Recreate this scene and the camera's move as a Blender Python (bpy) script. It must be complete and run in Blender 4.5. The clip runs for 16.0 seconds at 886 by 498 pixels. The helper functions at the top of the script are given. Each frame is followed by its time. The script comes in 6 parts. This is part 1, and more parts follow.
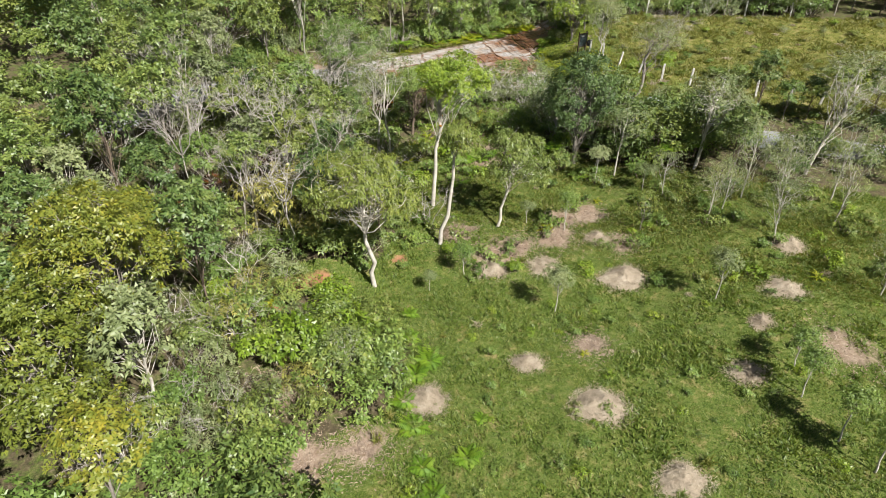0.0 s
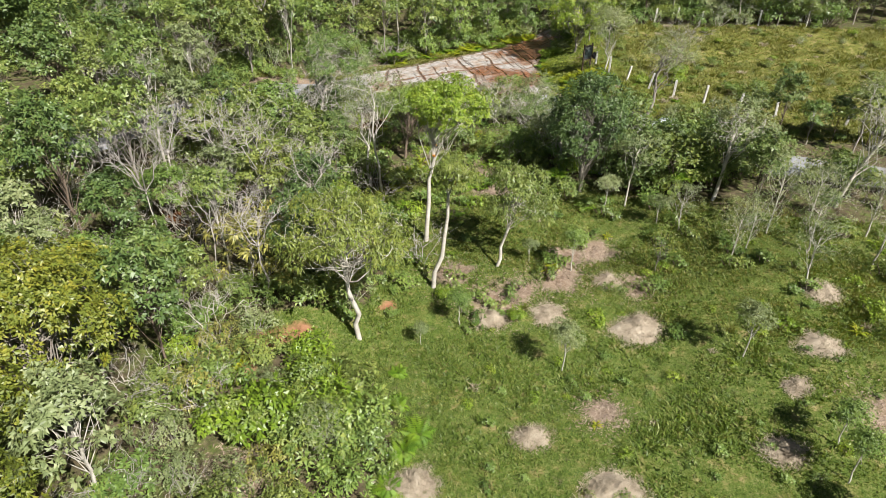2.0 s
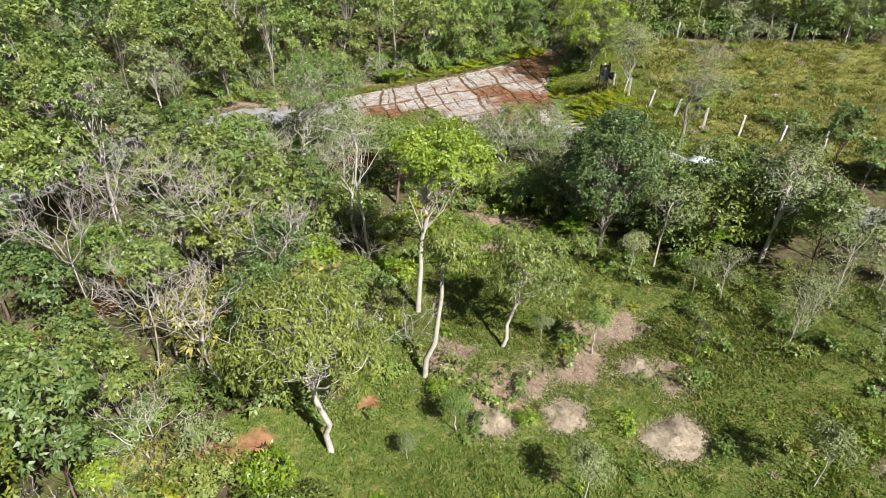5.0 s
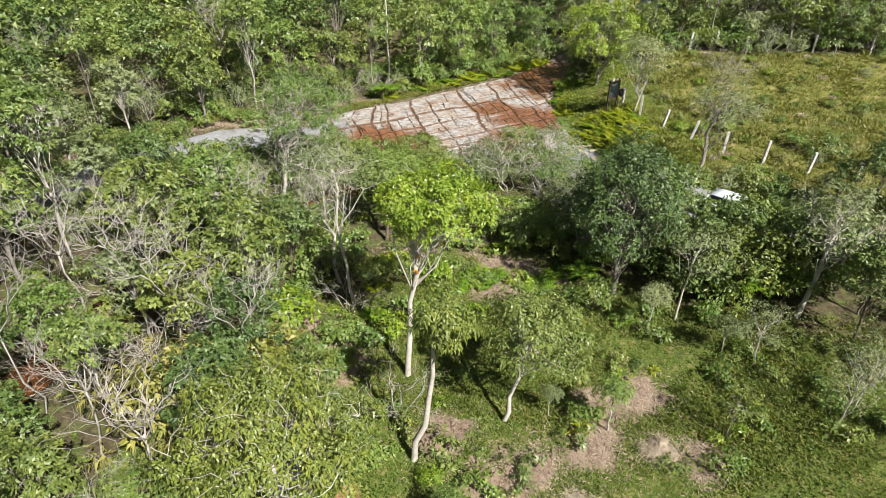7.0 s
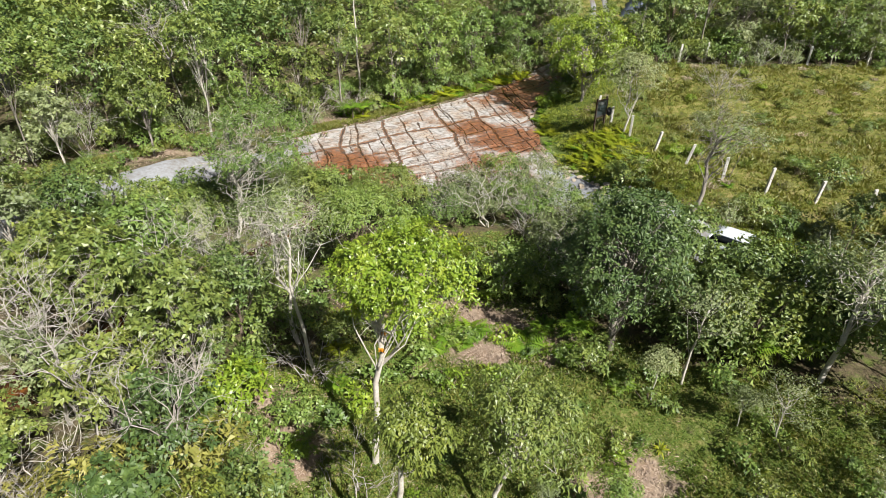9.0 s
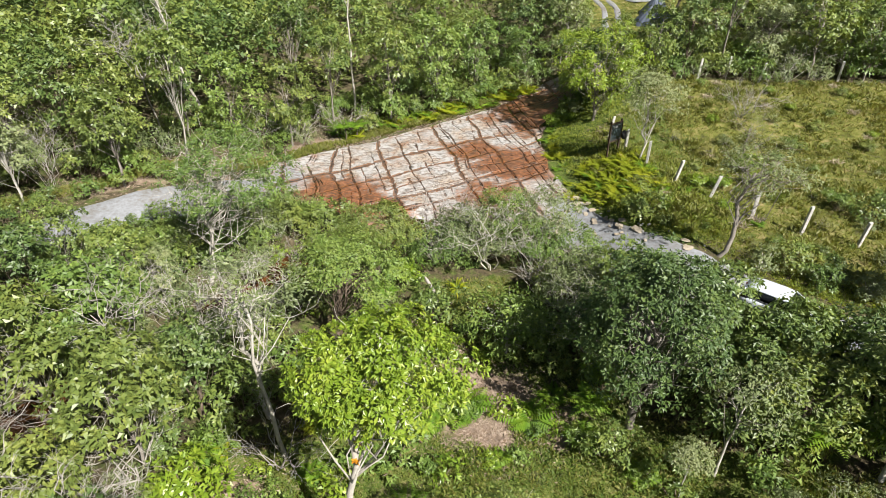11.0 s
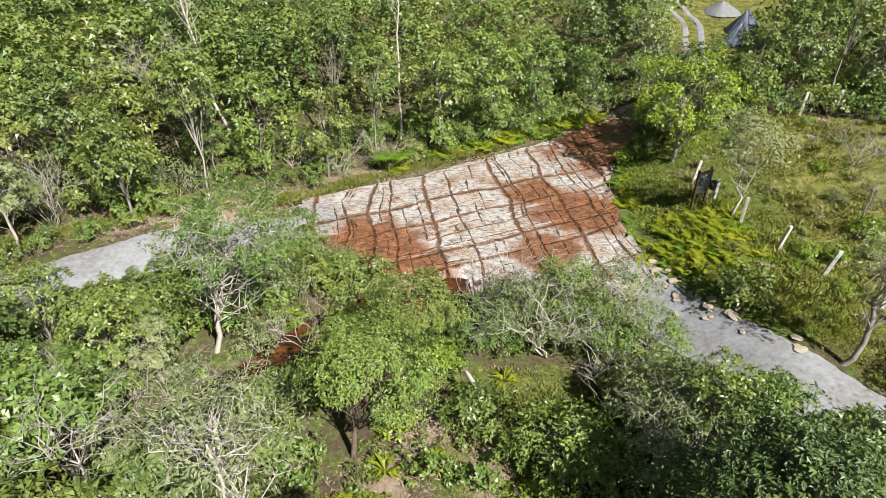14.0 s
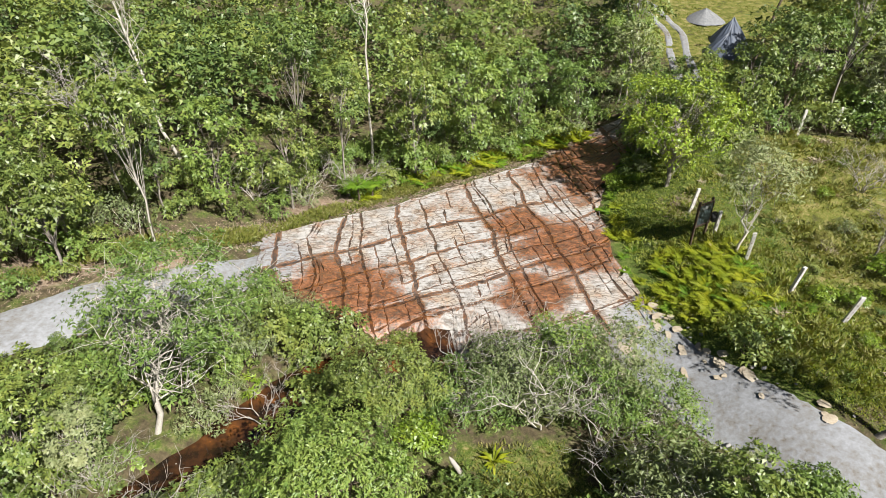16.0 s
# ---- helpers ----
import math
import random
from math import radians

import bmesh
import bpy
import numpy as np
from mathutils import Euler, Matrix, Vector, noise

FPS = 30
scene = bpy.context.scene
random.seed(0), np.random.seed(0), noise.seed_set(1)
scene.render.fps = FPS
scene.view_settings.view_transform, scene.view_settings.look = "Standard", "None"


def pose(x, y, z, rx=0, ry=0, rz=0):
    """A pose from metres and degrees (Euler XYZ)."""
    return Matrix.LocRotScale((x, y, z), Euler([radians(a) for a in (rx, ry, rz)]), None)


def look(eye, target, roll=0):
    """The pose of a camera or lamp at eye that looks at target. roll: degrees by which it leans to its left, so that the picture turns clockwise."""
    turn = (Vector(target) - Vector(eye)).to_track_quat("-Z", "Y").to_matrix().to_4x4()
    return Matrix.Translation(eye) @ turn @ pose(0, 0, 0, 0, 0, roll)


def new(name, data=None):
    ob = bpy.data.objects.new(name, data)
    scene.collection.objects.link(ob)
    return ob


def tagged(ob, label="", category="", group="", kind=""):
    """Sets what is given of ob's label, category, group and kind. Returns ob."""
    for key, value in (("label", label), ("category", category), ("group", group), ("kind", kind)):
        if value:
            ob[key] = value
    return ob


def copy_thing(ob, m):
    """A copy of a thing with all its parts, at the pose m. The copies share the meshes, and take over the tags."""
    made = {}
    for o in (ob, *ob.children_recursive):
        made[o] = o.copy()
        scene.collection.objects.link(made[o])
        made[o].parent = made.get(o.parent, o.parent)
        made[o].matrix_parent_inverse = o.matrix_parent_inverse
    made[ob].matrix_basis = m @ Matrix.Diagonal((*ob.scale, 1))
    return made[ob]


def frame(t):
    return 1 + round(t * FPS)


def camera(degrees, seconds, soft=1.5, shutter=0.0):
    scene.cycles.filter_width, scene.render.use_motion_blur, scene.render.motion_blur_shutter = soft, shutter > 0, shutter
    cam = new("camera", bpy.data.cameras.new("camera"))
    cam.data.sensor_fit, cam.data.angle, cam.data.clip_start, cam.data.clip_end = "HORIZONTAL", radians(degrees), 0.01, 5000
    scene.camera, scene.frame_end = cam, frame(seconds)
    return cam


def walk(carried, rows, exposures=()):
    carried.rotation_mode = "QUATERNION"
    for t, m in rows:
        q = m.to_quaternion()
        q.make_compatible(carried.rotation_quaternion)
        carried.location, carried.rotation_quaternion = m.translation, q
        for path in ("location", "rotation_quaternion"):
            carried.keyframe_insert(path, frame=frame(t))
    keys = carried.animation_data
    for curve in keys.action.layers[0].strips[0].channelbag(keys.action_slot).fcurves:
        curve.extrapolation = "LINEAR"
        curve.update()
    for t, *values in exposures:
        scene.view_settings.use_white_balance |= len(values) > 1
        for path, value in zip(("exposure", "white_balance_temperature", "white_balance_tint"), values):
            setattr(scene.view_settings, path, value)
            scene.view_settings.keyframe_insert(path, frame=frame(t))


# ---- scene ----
# The drone: seconds, place, then yaw, pitch and roll in degrees.
cam = camera(71.77, 16.0, soft=0.85)
ROWS = [
    (0.0, 0.000, 0.000, 21.961, 2.91, -32.23, -0.02),
    (0.5, 0.032, 1.171, 21.970, 2.93, -32.21, -0.03),
    (1.0, 0.057, 2.370, 22.009, 2.97, -32.20, 0.02),
    (1.5, 0.094, 3.611, 22.017, 2.97, -32.17, 0.02),
    (2.0, 0.157, 4.904, 22.035, 2.94, -32.19, -0.02),
    (2.5, 0.214, 6.219, 22.020, 2.92, -32.19, -0.04),
    (3.0, 0.262, 7.542, 22.049, 3.10, -32.20, 0.00),
    (3.5, 0.302, 8.858, 22.043, 3.68, -32.25, 0.03),
    (4.0, 0.329, 10.159, 21.965, 3.60, -32.21, -0.05),
    (4.2, 0.332, 10.676, 21.984, 3.47, -32.22, 0.11),
    (6.3, 0.332, 16.090, 21.937, 3.50, -32.21, 0.01),
    (6.5, 0.336, 16.607, 21.954, 3.48, -32.24, 0.03),
    (7.0, 0.352, 17.895, 21.989, 3.49, -32.26, 0.04),
    (7.5, 0.377, 19.189, 21.970, 3.45, -32.22, 0.01),
    (8.0, 0.415, 20.490, 21.962, 3.44, -32.18, -0.03),
    (8.5, 0.465, 21.737, 21.986, 3.50, -32.24, 0.03),
    (9.0, 0.535, 23.040, 21.950, 1.60, -32.16, -0.07),
    (9.2, 0.569, 23.561, 21.970, 1.01, -32.15, -0.10),
    (11.3, 0.999, 28.777, 22.045, 2.92, -32.21, 0.10),
    (11.5, 1.040, 29.266, 22.037, 3.41, -32.20, 0.11),
    (12.0, 1.129, 30.474, 22.066, 3.47, -32.24, 0.06),
    (12.5, 1.132, 31.652, 22.060, 3.85, -32.24, 0.08),
    (13.0, 1.023, 32.846, 22.009, 3.91, -32.18, -0.05),
    (13.5, 0.812, 34.054, 22.010, 6.94, -32.18, 0.06),
    (14.0, 0.579, 35.293, 22.023, 7.64, -32.23, 0.06),
    (14.5, 0.364, 36.511, 22.027, 7.51, -32.24, 0.01),
    (15.0, 0.199, 37.691, 21.989, 7.43, -32.19, -0.03),
    (15.5, 0.086, 38.813, 21.983, 7.39, -32.20, -0.12),
    (16.0, 0.000, 39.900, 21.980, 5.29, -32.13, -0.23),
]
walk(cam, [(t, pose(x, y, z, 90 + pitch, roll, yaw)) for t, x, y, z, yaw, pitch, roll in ROWS])

# ---- light ----
SUN_TO = Vector((0.50, -0.54, 0.74)).normalized()      # towards the sun: behind the drone, to its right
world = bpy.data.worlds.new("sky")
world.use_nodes = True
scene.world = world
wn = world.node_tree
sky = wn.nodes.new("ShaderNodeTexSky")
sky.sky_type = "NISHITA"
sky.sun_disc = False
sky.sun_elevation = math.asin(SUN_TO.z)
sky.sun_rotation = math.atan2(SUN_TO.x, SUN_TO.y)
sky.air_density, sky.dust_density = 1.0, 1.5
wn.links.new(sky.outputs[0], wn.nodes["Background"].inputs[0])
wn.nodes["Background"].inputs[1].default_value = 0.025
sun = new("sun", bpy.data.lights.new("sun", "SUN"))
sun.data.energy, sun.data.angle, sun.data.color = 5.0, radians(0.55), (1.0, 0.96, 0.90)
sun.matrix_world = look(SUN_TO * 200, (0, 0, 0))
scene.view_settings.exposure = 1.07


# ---- the lie of the land ----
def ss(a, b, x):
    u = min(1.0, max(0.0, (x - a) / (b - a)))
    return u * u * (3 - 2 * u)


def near_line(x, y, line):
    """Distance to a polyline in the plan."""
    best = 1e9
    for (ax, ay), (bx, by) in zip(line, line[1:]):
        dx, dy = bx - ax, by - ay
        k = max(0.0, min(1.0, ((x - ax) * dx + (y - ay) * dy) / (dx * dx + dy * dy)))
        best = min(best, math.hypot(x - ax - k * dx, y - ay - k * dy))
    return best


def inside(x, y, poly):
    odd = False
    for (ax, ay), (bx, by) in zip(poly, poly[1:] + poly[:1]):
        if (ay > y) != (by > y) and x < (bx - ax) * (y - ay) / (by - ay) + ax:
            odd = not odd
    return odd


CREEK = [(-1.5, 63.6), (-5.0, 62.6), (-8.6, 60.2), (-10.2, 57.2), (-12.2, 54.4), (-15.5, 50.5), (-19.0, 44.0), (-22.0, 36.0)]
ROAD_RIGHT = [(6.6, 67.6), (7.6, 65.2), (8.7, 62.4), (10.4, 59.8), (13.2, 56.6), (16.6, 53.0), (21.0, 50.2), (27.0, 48.0), (40.0, 45.0), (70.0, 40.0)]
ROAD_LEFT = [(-11.5, 69.6), (-14.5, 68.2), (-18.6, 63.6), (-21.4, 60.0), (-26.0, 55.0), (-31.5, 49.5), (-40.0, 43.0), (-70.0, 34.0)]
SLAB = [(-14.4, 72.6), (-11.6, 74.4), (-6.8, 77.4), (-1.1, 82.0), (3.8, 86.2), (6.3, 89.2), (9.0, 92.6), (11.6, 93.4), (11.2, 88.4), (8.8, 83.2),
        (7.4, 78.5), (7.6, 74.7), (7.6, 71.4), (8.4, 68.4), (8.4, 65.6), (4.0, 63.6), (-3.3, 62.6), (-7.8, 64.6), (-10.4, 66.0), (-13.6, 67.0)]
CLEARING = [(-9.0, -60.0), (-6.5, 8.0), (-7.6, 18.0), (-3.6, 21.0), (-2.8, 26.5), (-7.0, 28.6), (-10.8, 28.6), (-11.4, 31.6), (-6.0, 33.5), (-4.6, 38.0),
            (-10.2, 38.6), (-10.0, 44.0), (-5.5, 45.6), (-1.5, 50.0), (-1.6, 54.0), (-1.0, 57.0), (3.4, 57.6), (5.4, 54.6), (7.0, 49.4), (11.5, 45.4), (15.0, 44.5), (17.5, 42.0), (27.0, 41.0),
            (45.0, 34.0), (52.0, -60.0)]
PASTURE = [(9.8, 66.5), (12.6, 61.6), (16.2, 57.6), (22.0, 54.0), (45.0, 50.5), (80.0, 48.0), (80.0, 82.0), (46.0, 84.0), (30.0, 84.0), (20.0, 85.0), (13.0, 78.5), (10.2, 74.0)]
YARD = [(13.5, 132.0), (15.0, 112.0), (18.0, 98.0), (23.5, 94.0), (27.0, 104.0), (38.0, 112.0), (52.0, 122.0), (60.0, 140.0)]


def ground(x, y):
    z = -0.6 + 0.75 * ss(30, 37, y) + 0.9 * ss(37, 46, y) + 0.6 * ss(46, 62, y) + 4.5 * ss(88, 120, y) + 0.12 * max(0.0, min(y, 400) - 118)
    z += 1.5 * ss(9, 19, x) * ss(18, 34, y) * (1 - ss(46, 58, y))
    z += 1.8 * ss(7.5, 14, x) * ss(46, 58, y) * (1 - ss(90, 110, y)) + 1.8 * ss(12, 20, x) * ss(72, 84, y) * (1 - ss(95, 115, y))
    z += 1.1 * ss(-4, -11, x) * (1 - ss(40, 52, y)) * ss(18, 26, y) + 2.2 * ss(-14, -22, x) * ss(42, 58, y) + 0.05 * max(0.0, min(-x, 300) - 22)
    if 30 < y < 66 and -26 < x < 2:
        z -= 0.95 * (1 - ss(0.7, 2.3, near_line(x, y, CREEK)))
    return z


def bumpy(x, y):
    return ground(x, y) + 0.10 * noise.noise((x * 0.35, y * 0.35, 3.0)) + 0.05 * noise.noise((x * 1.1, y * 1.1, 7.0))


# ---- materials ----
def material(name):
    m = bpy.data.materials.new(name)
    m.use_nodes = True
    return m, m.node_tree.nodes, m.node_tree.links, m.node_tree.nodes["Principled BSDF"]


def ramp(nodes, links, source, stops):
    r = nodes.new("ShaderNodeValToRGB")
    while len(r.color_ramp.elements) < len(stops):
        r.color_ramp.elements.new(0.5)
    for e, (p, c) in zip(r.color_ramp.elements, stops):
        e.position, e.color = p, (*c, 1)
    links.new(source, r.inputs[0])
    return r


def world_noise(nodes, links, scale, detail=4.0, rough=0.55):
    g = nodes.new("ShaderNodeNewGeometry")
    n = nodes.new("ShaderNodeTexNoise")
    n.inputs["Scale"].default_value, n.inputs["Detail"].default_value, n.inputs["Roughness"].default_value = scale, detail, rough
    links.new(g.outputs["Position"], n.inputs["Vector"])
    return n


def mix_rgb(nodes, links, fac, a, b, how="MIX"):
    m = nodes.new("ShaderNodeMix")
    m.data_type, m.blend_type = "RGBA", how
    for socket, value in ((m.inputs[0], fac), (m.inputs[6], a), (m.inputs[7], b)):
        if isinstance(value, (int, float)):
            socket.default_value = value
        elif isinstance(value, tuple):
            socket.default_value = (*value, 1)
        else:
            links.new(value, socket)
    return m.outputs[2]


def bump(nodes, links, bsdf, source, strength, distance):
    b = nodes.new("ShaderNodeBump")
    b.inputs["Strength"].default_value, b.inputs["Distance"].default_value = strength, distance
    links.new(source, b.inputs["Height"])
    links.new(b.outputs[0], bsdf.inputs["Normal"])


def leaf_material(name, dark, mid, light, rough=0.44, through_light=0.2, spread=0.5, patch_size=0.5):
    """Leaves: colour varies from leaf to leaf and from plant to plant, and light comes through."""
    m, n, l, b = material(name)
    g = n.new("ShaderNodeNewGeometry")
    o = n.new("ShaderNodeObjectInfo")
    def weighed(source, weight, rest):
        k = n.new("ShaderNodeMath")
        k.operation = "MULTIPLY_ADD"
        k.inputs[1].default_value = weight
        l.new(source, k.inputs[0])
        if isinstance(rest, float):
            k.inputs[2].default_value = rest
        else:
            l.new(rest, k.inputs[2])
        return k.outputs[0]
    big, small = world_noise(n, l, patch_size, 3.0), world_noise(n, l, 2.4, 2.0)
    leaf_w, plant_w = 0.45 * (1 - 0.5 * spread), 0.7 * spread
    tone = weighed(g.outputs["Random Per Island"], leaf_w, 0.5 - 0.5 * (leaf_w + plant_w + 0.7 + 1.0))
    tone = weighed(o.outputs["Random"], plant_w, tone)
    tone = weighed(big.outputs[0], 0.7, tone)
    tone = weighed(small.outputs[0], 1.0, tone)
    r = ramp(n, l, tone, [(0.0, dark), (0.5, mid), (1.0, light)])
    l.new(r.outputs[0], b.inputs["Base Color"])
    b.inputs["Roughness"].default_value = rough
    b.inputs["Specular IOR Level"].default_value = 0.5
    t = n.new("ShaderNodeBsdfTranslucent")
    tint = mix_rgb(n, l, 1.0, r.outputs[0], (1.5, 1.35, 0.5), "MULTIPLY")
    l.new(tint, t.inputs[0])
    x = n.new("ShaderNodeMixShader")
    x.inputs[0].default_value = through_light
    l.new(b.outputs[0], x.inputs[1])
    l.new(t.outputs[0], x.inputs[2])
    l.new(x.outputs[0], n["Material Output"].inputs[0])
    return m


def rough_material(name, stops, scale, rough=0.85, relief=0.4, depth=0.02, fine=9.0):
    """A matt surface whose colour runs through the stops, with two sizes of noise and relief."""
    m, n, l, b = material(name)
    big = world_noise(n, l, scale, 5.0, 0.6)
    small = world_noise(n, l, scale * fine, 4.0, 0.65)
    s = n.new("ShaderNodeMath")
    s.operation = "MULTIPLY_ADD"
    s.inputs[1].default_value = 0.5
    h = n.new("ShaderNodeMath")
    h.operation = "MULTIPLY"
    h.inputs[1].default_value = 0.5
    l.new(big.outputs[0], h.inputs[0])
    l.new(small.outputs[0], s.inputs[0])
    l.new(h.outputs[0], s.inputs[2])
    r = ramp(n, l, s.outputs[0], stops)
    l.new(r.outputs[0], b.inputs["Base Color"])
    b.inputs["Roughness"].default_value = rough
    b.inputs["Specular IOR Level"].default_value = 0.25
    bump(n, l, b, small.outputs[0], relief, depth)
    return m


def plain(name, colour, rough=0.6, metal=0.0, spec=0.4):
    m, n, l, b = material(name)
    v = world_noise(n, l, 3.0, 4.0)
    tone = ramp(n, l, v.outputs[0], [(0.3, tuple(0.8 * c for c in colour)), (0.7, tuple(min(1, 1.1 * c) for c in colour))])
    l.new(tone.outputs[0], b.inputs["Base Color"])
    b.inputs["Roughness"].default_value, b.inputs["Metallic"].default_value, b.inputs["Specular IOR Level"].default_value = rough, metal, spec
    return m


LEAF_FOREST = leaf_material("forest_leaf", (0.052, 0.095, 0.029), (0.136, 0.193, 0.042), (0.270, 0.299, 0.067))
LEAF_OLIVE = leaf_material("olive_leaf", (0.060, 0.098, 0.027), (0.136, 0.182, 0.041), (0.256, 0.285, 0.062))
LEAF_OCHRE = leaf_material("ochre_leaf", (0.060, 0.088, 0.016), (0.150, 0.182, 0.026), (0.300, 0.262, 0.030))
LEAF_GREY = leaf_material("grey_green_leaf", (0.086, 0.113, 0.048), (0.171, 0.213, 0.086), (0.297, 0.316, 0.155), 0.5)
LEAF_LIME = leaf_material("lime_leaf", (0.070, 0.125, 0.014), (0.165, 0.250, 0.022), (0.310, 0.365, 0.045), 0.38)
LEAF_DARK = leaf_material("dark_glossy_leaf", (0.036, 0.070, 0.022), (0.083, 0.134, 0.031), (0.180, 0.218, 0.055), 0.48, 0.12)
LEAF_DROOP = leaf_material("drooping_leaf", (0.068, 0.100, 0.021), (0.155, 0.195, 0.034), (0.290, 0.300, 0.048))
LEAF_BUSH = leaf_material("bush_leaf", (0.057, 0.105, 0.026), (0.131, 0.204, 0.042), (0.243, 0.308, 0.067))
LEAF_PALE = leaf_material("pale_yellow_leaf", (0.110, 0.120, 0.025), (0.220, 0.220, 0.050), (0.340, 0.310, 0.080))
FERN = leaf_material("fern_frond", (0.060, 0.130, 0.014), (0.130, 0.240, 0.018), (0.250, 0.350, 0.030), 0.5, 0.4)
FERN_GOLD = leaf_material("golden_fern_frond", (0.120, 0.170, 0.010), (0.240, 0.290, 0.015), (0.400, 0.390, 0.030), 0.5, 0.4)
GRASS = leaf_material("meadow_grass", (0.050, 0.092, 0.014), (0.116, 0.172, 0.024), (0.245, 0.258, 0.074), 0.5, 0.28, 0.0, 0.35)
GRASS_DRY = leaf_material("pasture_grass", (0.072, 0.092, 0.014), (0.150, 0.168, 0.026), (0.280, 0.245, 0.095), 0.55, 0.25, 0.0, 0.5)
GRASS_LUSH = leaf_material("lush_grass", (0.105, 0.145, 0.022), (0.215, 0.275, 0.040), (0.370, 0.380, 0.090), 0.5, 0.4, 0.0, 1.2)
STRAW = leaf_material("dry_straw", (0.170, 0.132, 0.090), (0.330, 0.275, 0.205), (0.520, 0.460, 0.370), 0.8, 0.15, 0.2)
FLOWER = leaf_material("orange_bract", (0.300, 0.120, 0.010), (0.480, 0.200, 0.010), (0.600, 0.300, 0.020), 0.5, 0.25)
BARK_PALE = rough_material("pale_bark", [(0.30, (0.200, 0.180, 0.150)), (0.50, (0.420, 0.390, 0.340)), (0.70, (0.580, 0.550, 0.490))], 2.2, 0.8, 0.5, 0.02)
BARK_GREY = rough_material("grey_bark", [(0.30, (0.100, 0.085, 0.070)), (0.50, (0.230, 0.205, 0.175)), (0.72, (0.380, 0.350, 0.310))], 2.0, 0.85, 0.5, 0.02)
BARK_BROWN = rough_material("brown_bark", [(0.30, (0.060, 0.045, 0.032)), (0.55, (0.150, 0.115, 0.085)), (0.75, (0.270, 0.230, 0.190))], 2.0, 0.9, 0.5, 0.02)
DEADWOOD = rough_material("dead_wood", [(0.30, (0.200, 0.175, 0.155)), (0.50, (0.340, 0.310, 0.280)), (0.72, (0.480, 0.450, 0.420))], 2.0, 0.85, 0.4, 0.01)
GRAVEL = rough_material("gravel", [(0.34, (0.120, 0.098, 0.075)), (0.43, (0.185, 0.180, 0.172)), (0.52, (0.222, 0.228, 0.238)), (0.66, (0.290, 0.302, 0.322))], 0.4, 0.9, 0.8, 0.04, 10.0)
PLATE = rough_material("tan_rock_plate", [(0.30, (0.200, 0.160, 0.110)), (0.50, (0.330, 0.280, 0.210)), (0.72, (0.430, 0.390, 0.320))], 1.4, 0.85, 0.5, 0.02)
STONE = rough_material("loose_stone", [(0.30, (0.110, 0.105, 0.098)), (0.50, (0.220, 0.212, 0.200)), (0.72, (0.340, 0.330, 0.310))], 1.4, 0.85, 0.5, 0.02)
POST = rough_material("weathered_white_post", [(0.30, (0.220, 0.205, 0.180)), (0.50, (0.480, 0.460, 0.430)), (0.70, (0.680, 0.670, 0.640))], 4.0, 0.8, 0.3, 0.005)

def ground_material():
    """Soil, litter and turf: 'bare' says where the turf is worn off, 'turf' how green it is, 'dry' how yellow."""
    m, n, l, b = material("meadow_ground")
    def attribute(name):
        a = n.new("ShaderNodeAttribute")
        a.attribute_name = name
        return a.outputs["Fac"]
    soil_n = world_noise(n, l, 1.3, 6.0, 0.65)
    fine = world_noise(n, l, 14.0, 4.0, 0.7)
    mid = world_noise(n, l, 3.2, 7.0, 0.75)
    litter = ramp(n, l, mid.outputs[0], [(0.30, (0.030, 0.026, 0.014)), (0.55, (0.090, 0.072, 0.042)), (0.75, (0.190, 0.158, 0.104))])
    speck = mix_rgb(n, l, 0.55, mid.outputs[0], fine.outputs[0])
    turf = ramp(n, l, speck, [(0.36, (0.024, 0.044, 0.009)), (0.50, (0.076, 0.114, 0.019)), (0.63, (0.190, 0.185, 0.072))])
    rough = mix_rgb(n, l, 0.5, speck, soil_n.outputs[0])
    dry = ramp(n, l, rough, [(0.38, (0.035, 0.048, 0.010)), (0.50, (0.120, 0.130, 0.024)), (0.60, (0.250, 0.205, 0.095))])
    tan = ramp(n, l, soil_n.outputs[0], [(0.30, (0.150, 0.098, 0.062)), (0.50, (0.250, 0.185, 0.130)), (0.72, (0.330, 0.270, 0.200))])
    rust = ramp(n, l, soil_n.outputs[0], [(0.30, (0.170, 0.078, 0.040)), (0.55, (0.310, 0.160, 0.090)), (0.75, (0.400, 0.260, 0.170))])
    def edged(name, soft):
        add = n.new("ShaderNodeMath")
        add.operation = "MULTIPLY_ADD"
        add.inputs[1].default_value = soft
        l.new(soil_n.outputs[0], add.inputs[0])
        l.new(attribute(name), add.inputs[2])
        r = ramp(n, l, add.outputs[0], [(0.5 + soft / 2 - 0.14, (0, 0, 0)), (0.5 + soft / 2 + 0.14, (1, 1, 1))])
        return r.outputs[0]
    c = mix_rgb(n, l, edged("turf", 0.9), litter.outputs[0], turf.outputs[0])
    c = mix_rgb(n, l, edged("dry", 0.9), c, dry.outputs[0])
    c = mix_rgb(n, l, edged("bare", 0.7), c, tan.outputs[0])
    c = mix_rgb(n, l, edged("rust", 0.7), c, rust.outputs[0])
    l.new(c, b.inputs["Base Color"])
    b.inputs["Roughness"].default_value, b.inputs["Specular IOR Level"].default_value = 0.95, 0.15
    bump(n, l, b, mid.outputs[0], 0.9, 0.11)
    return m


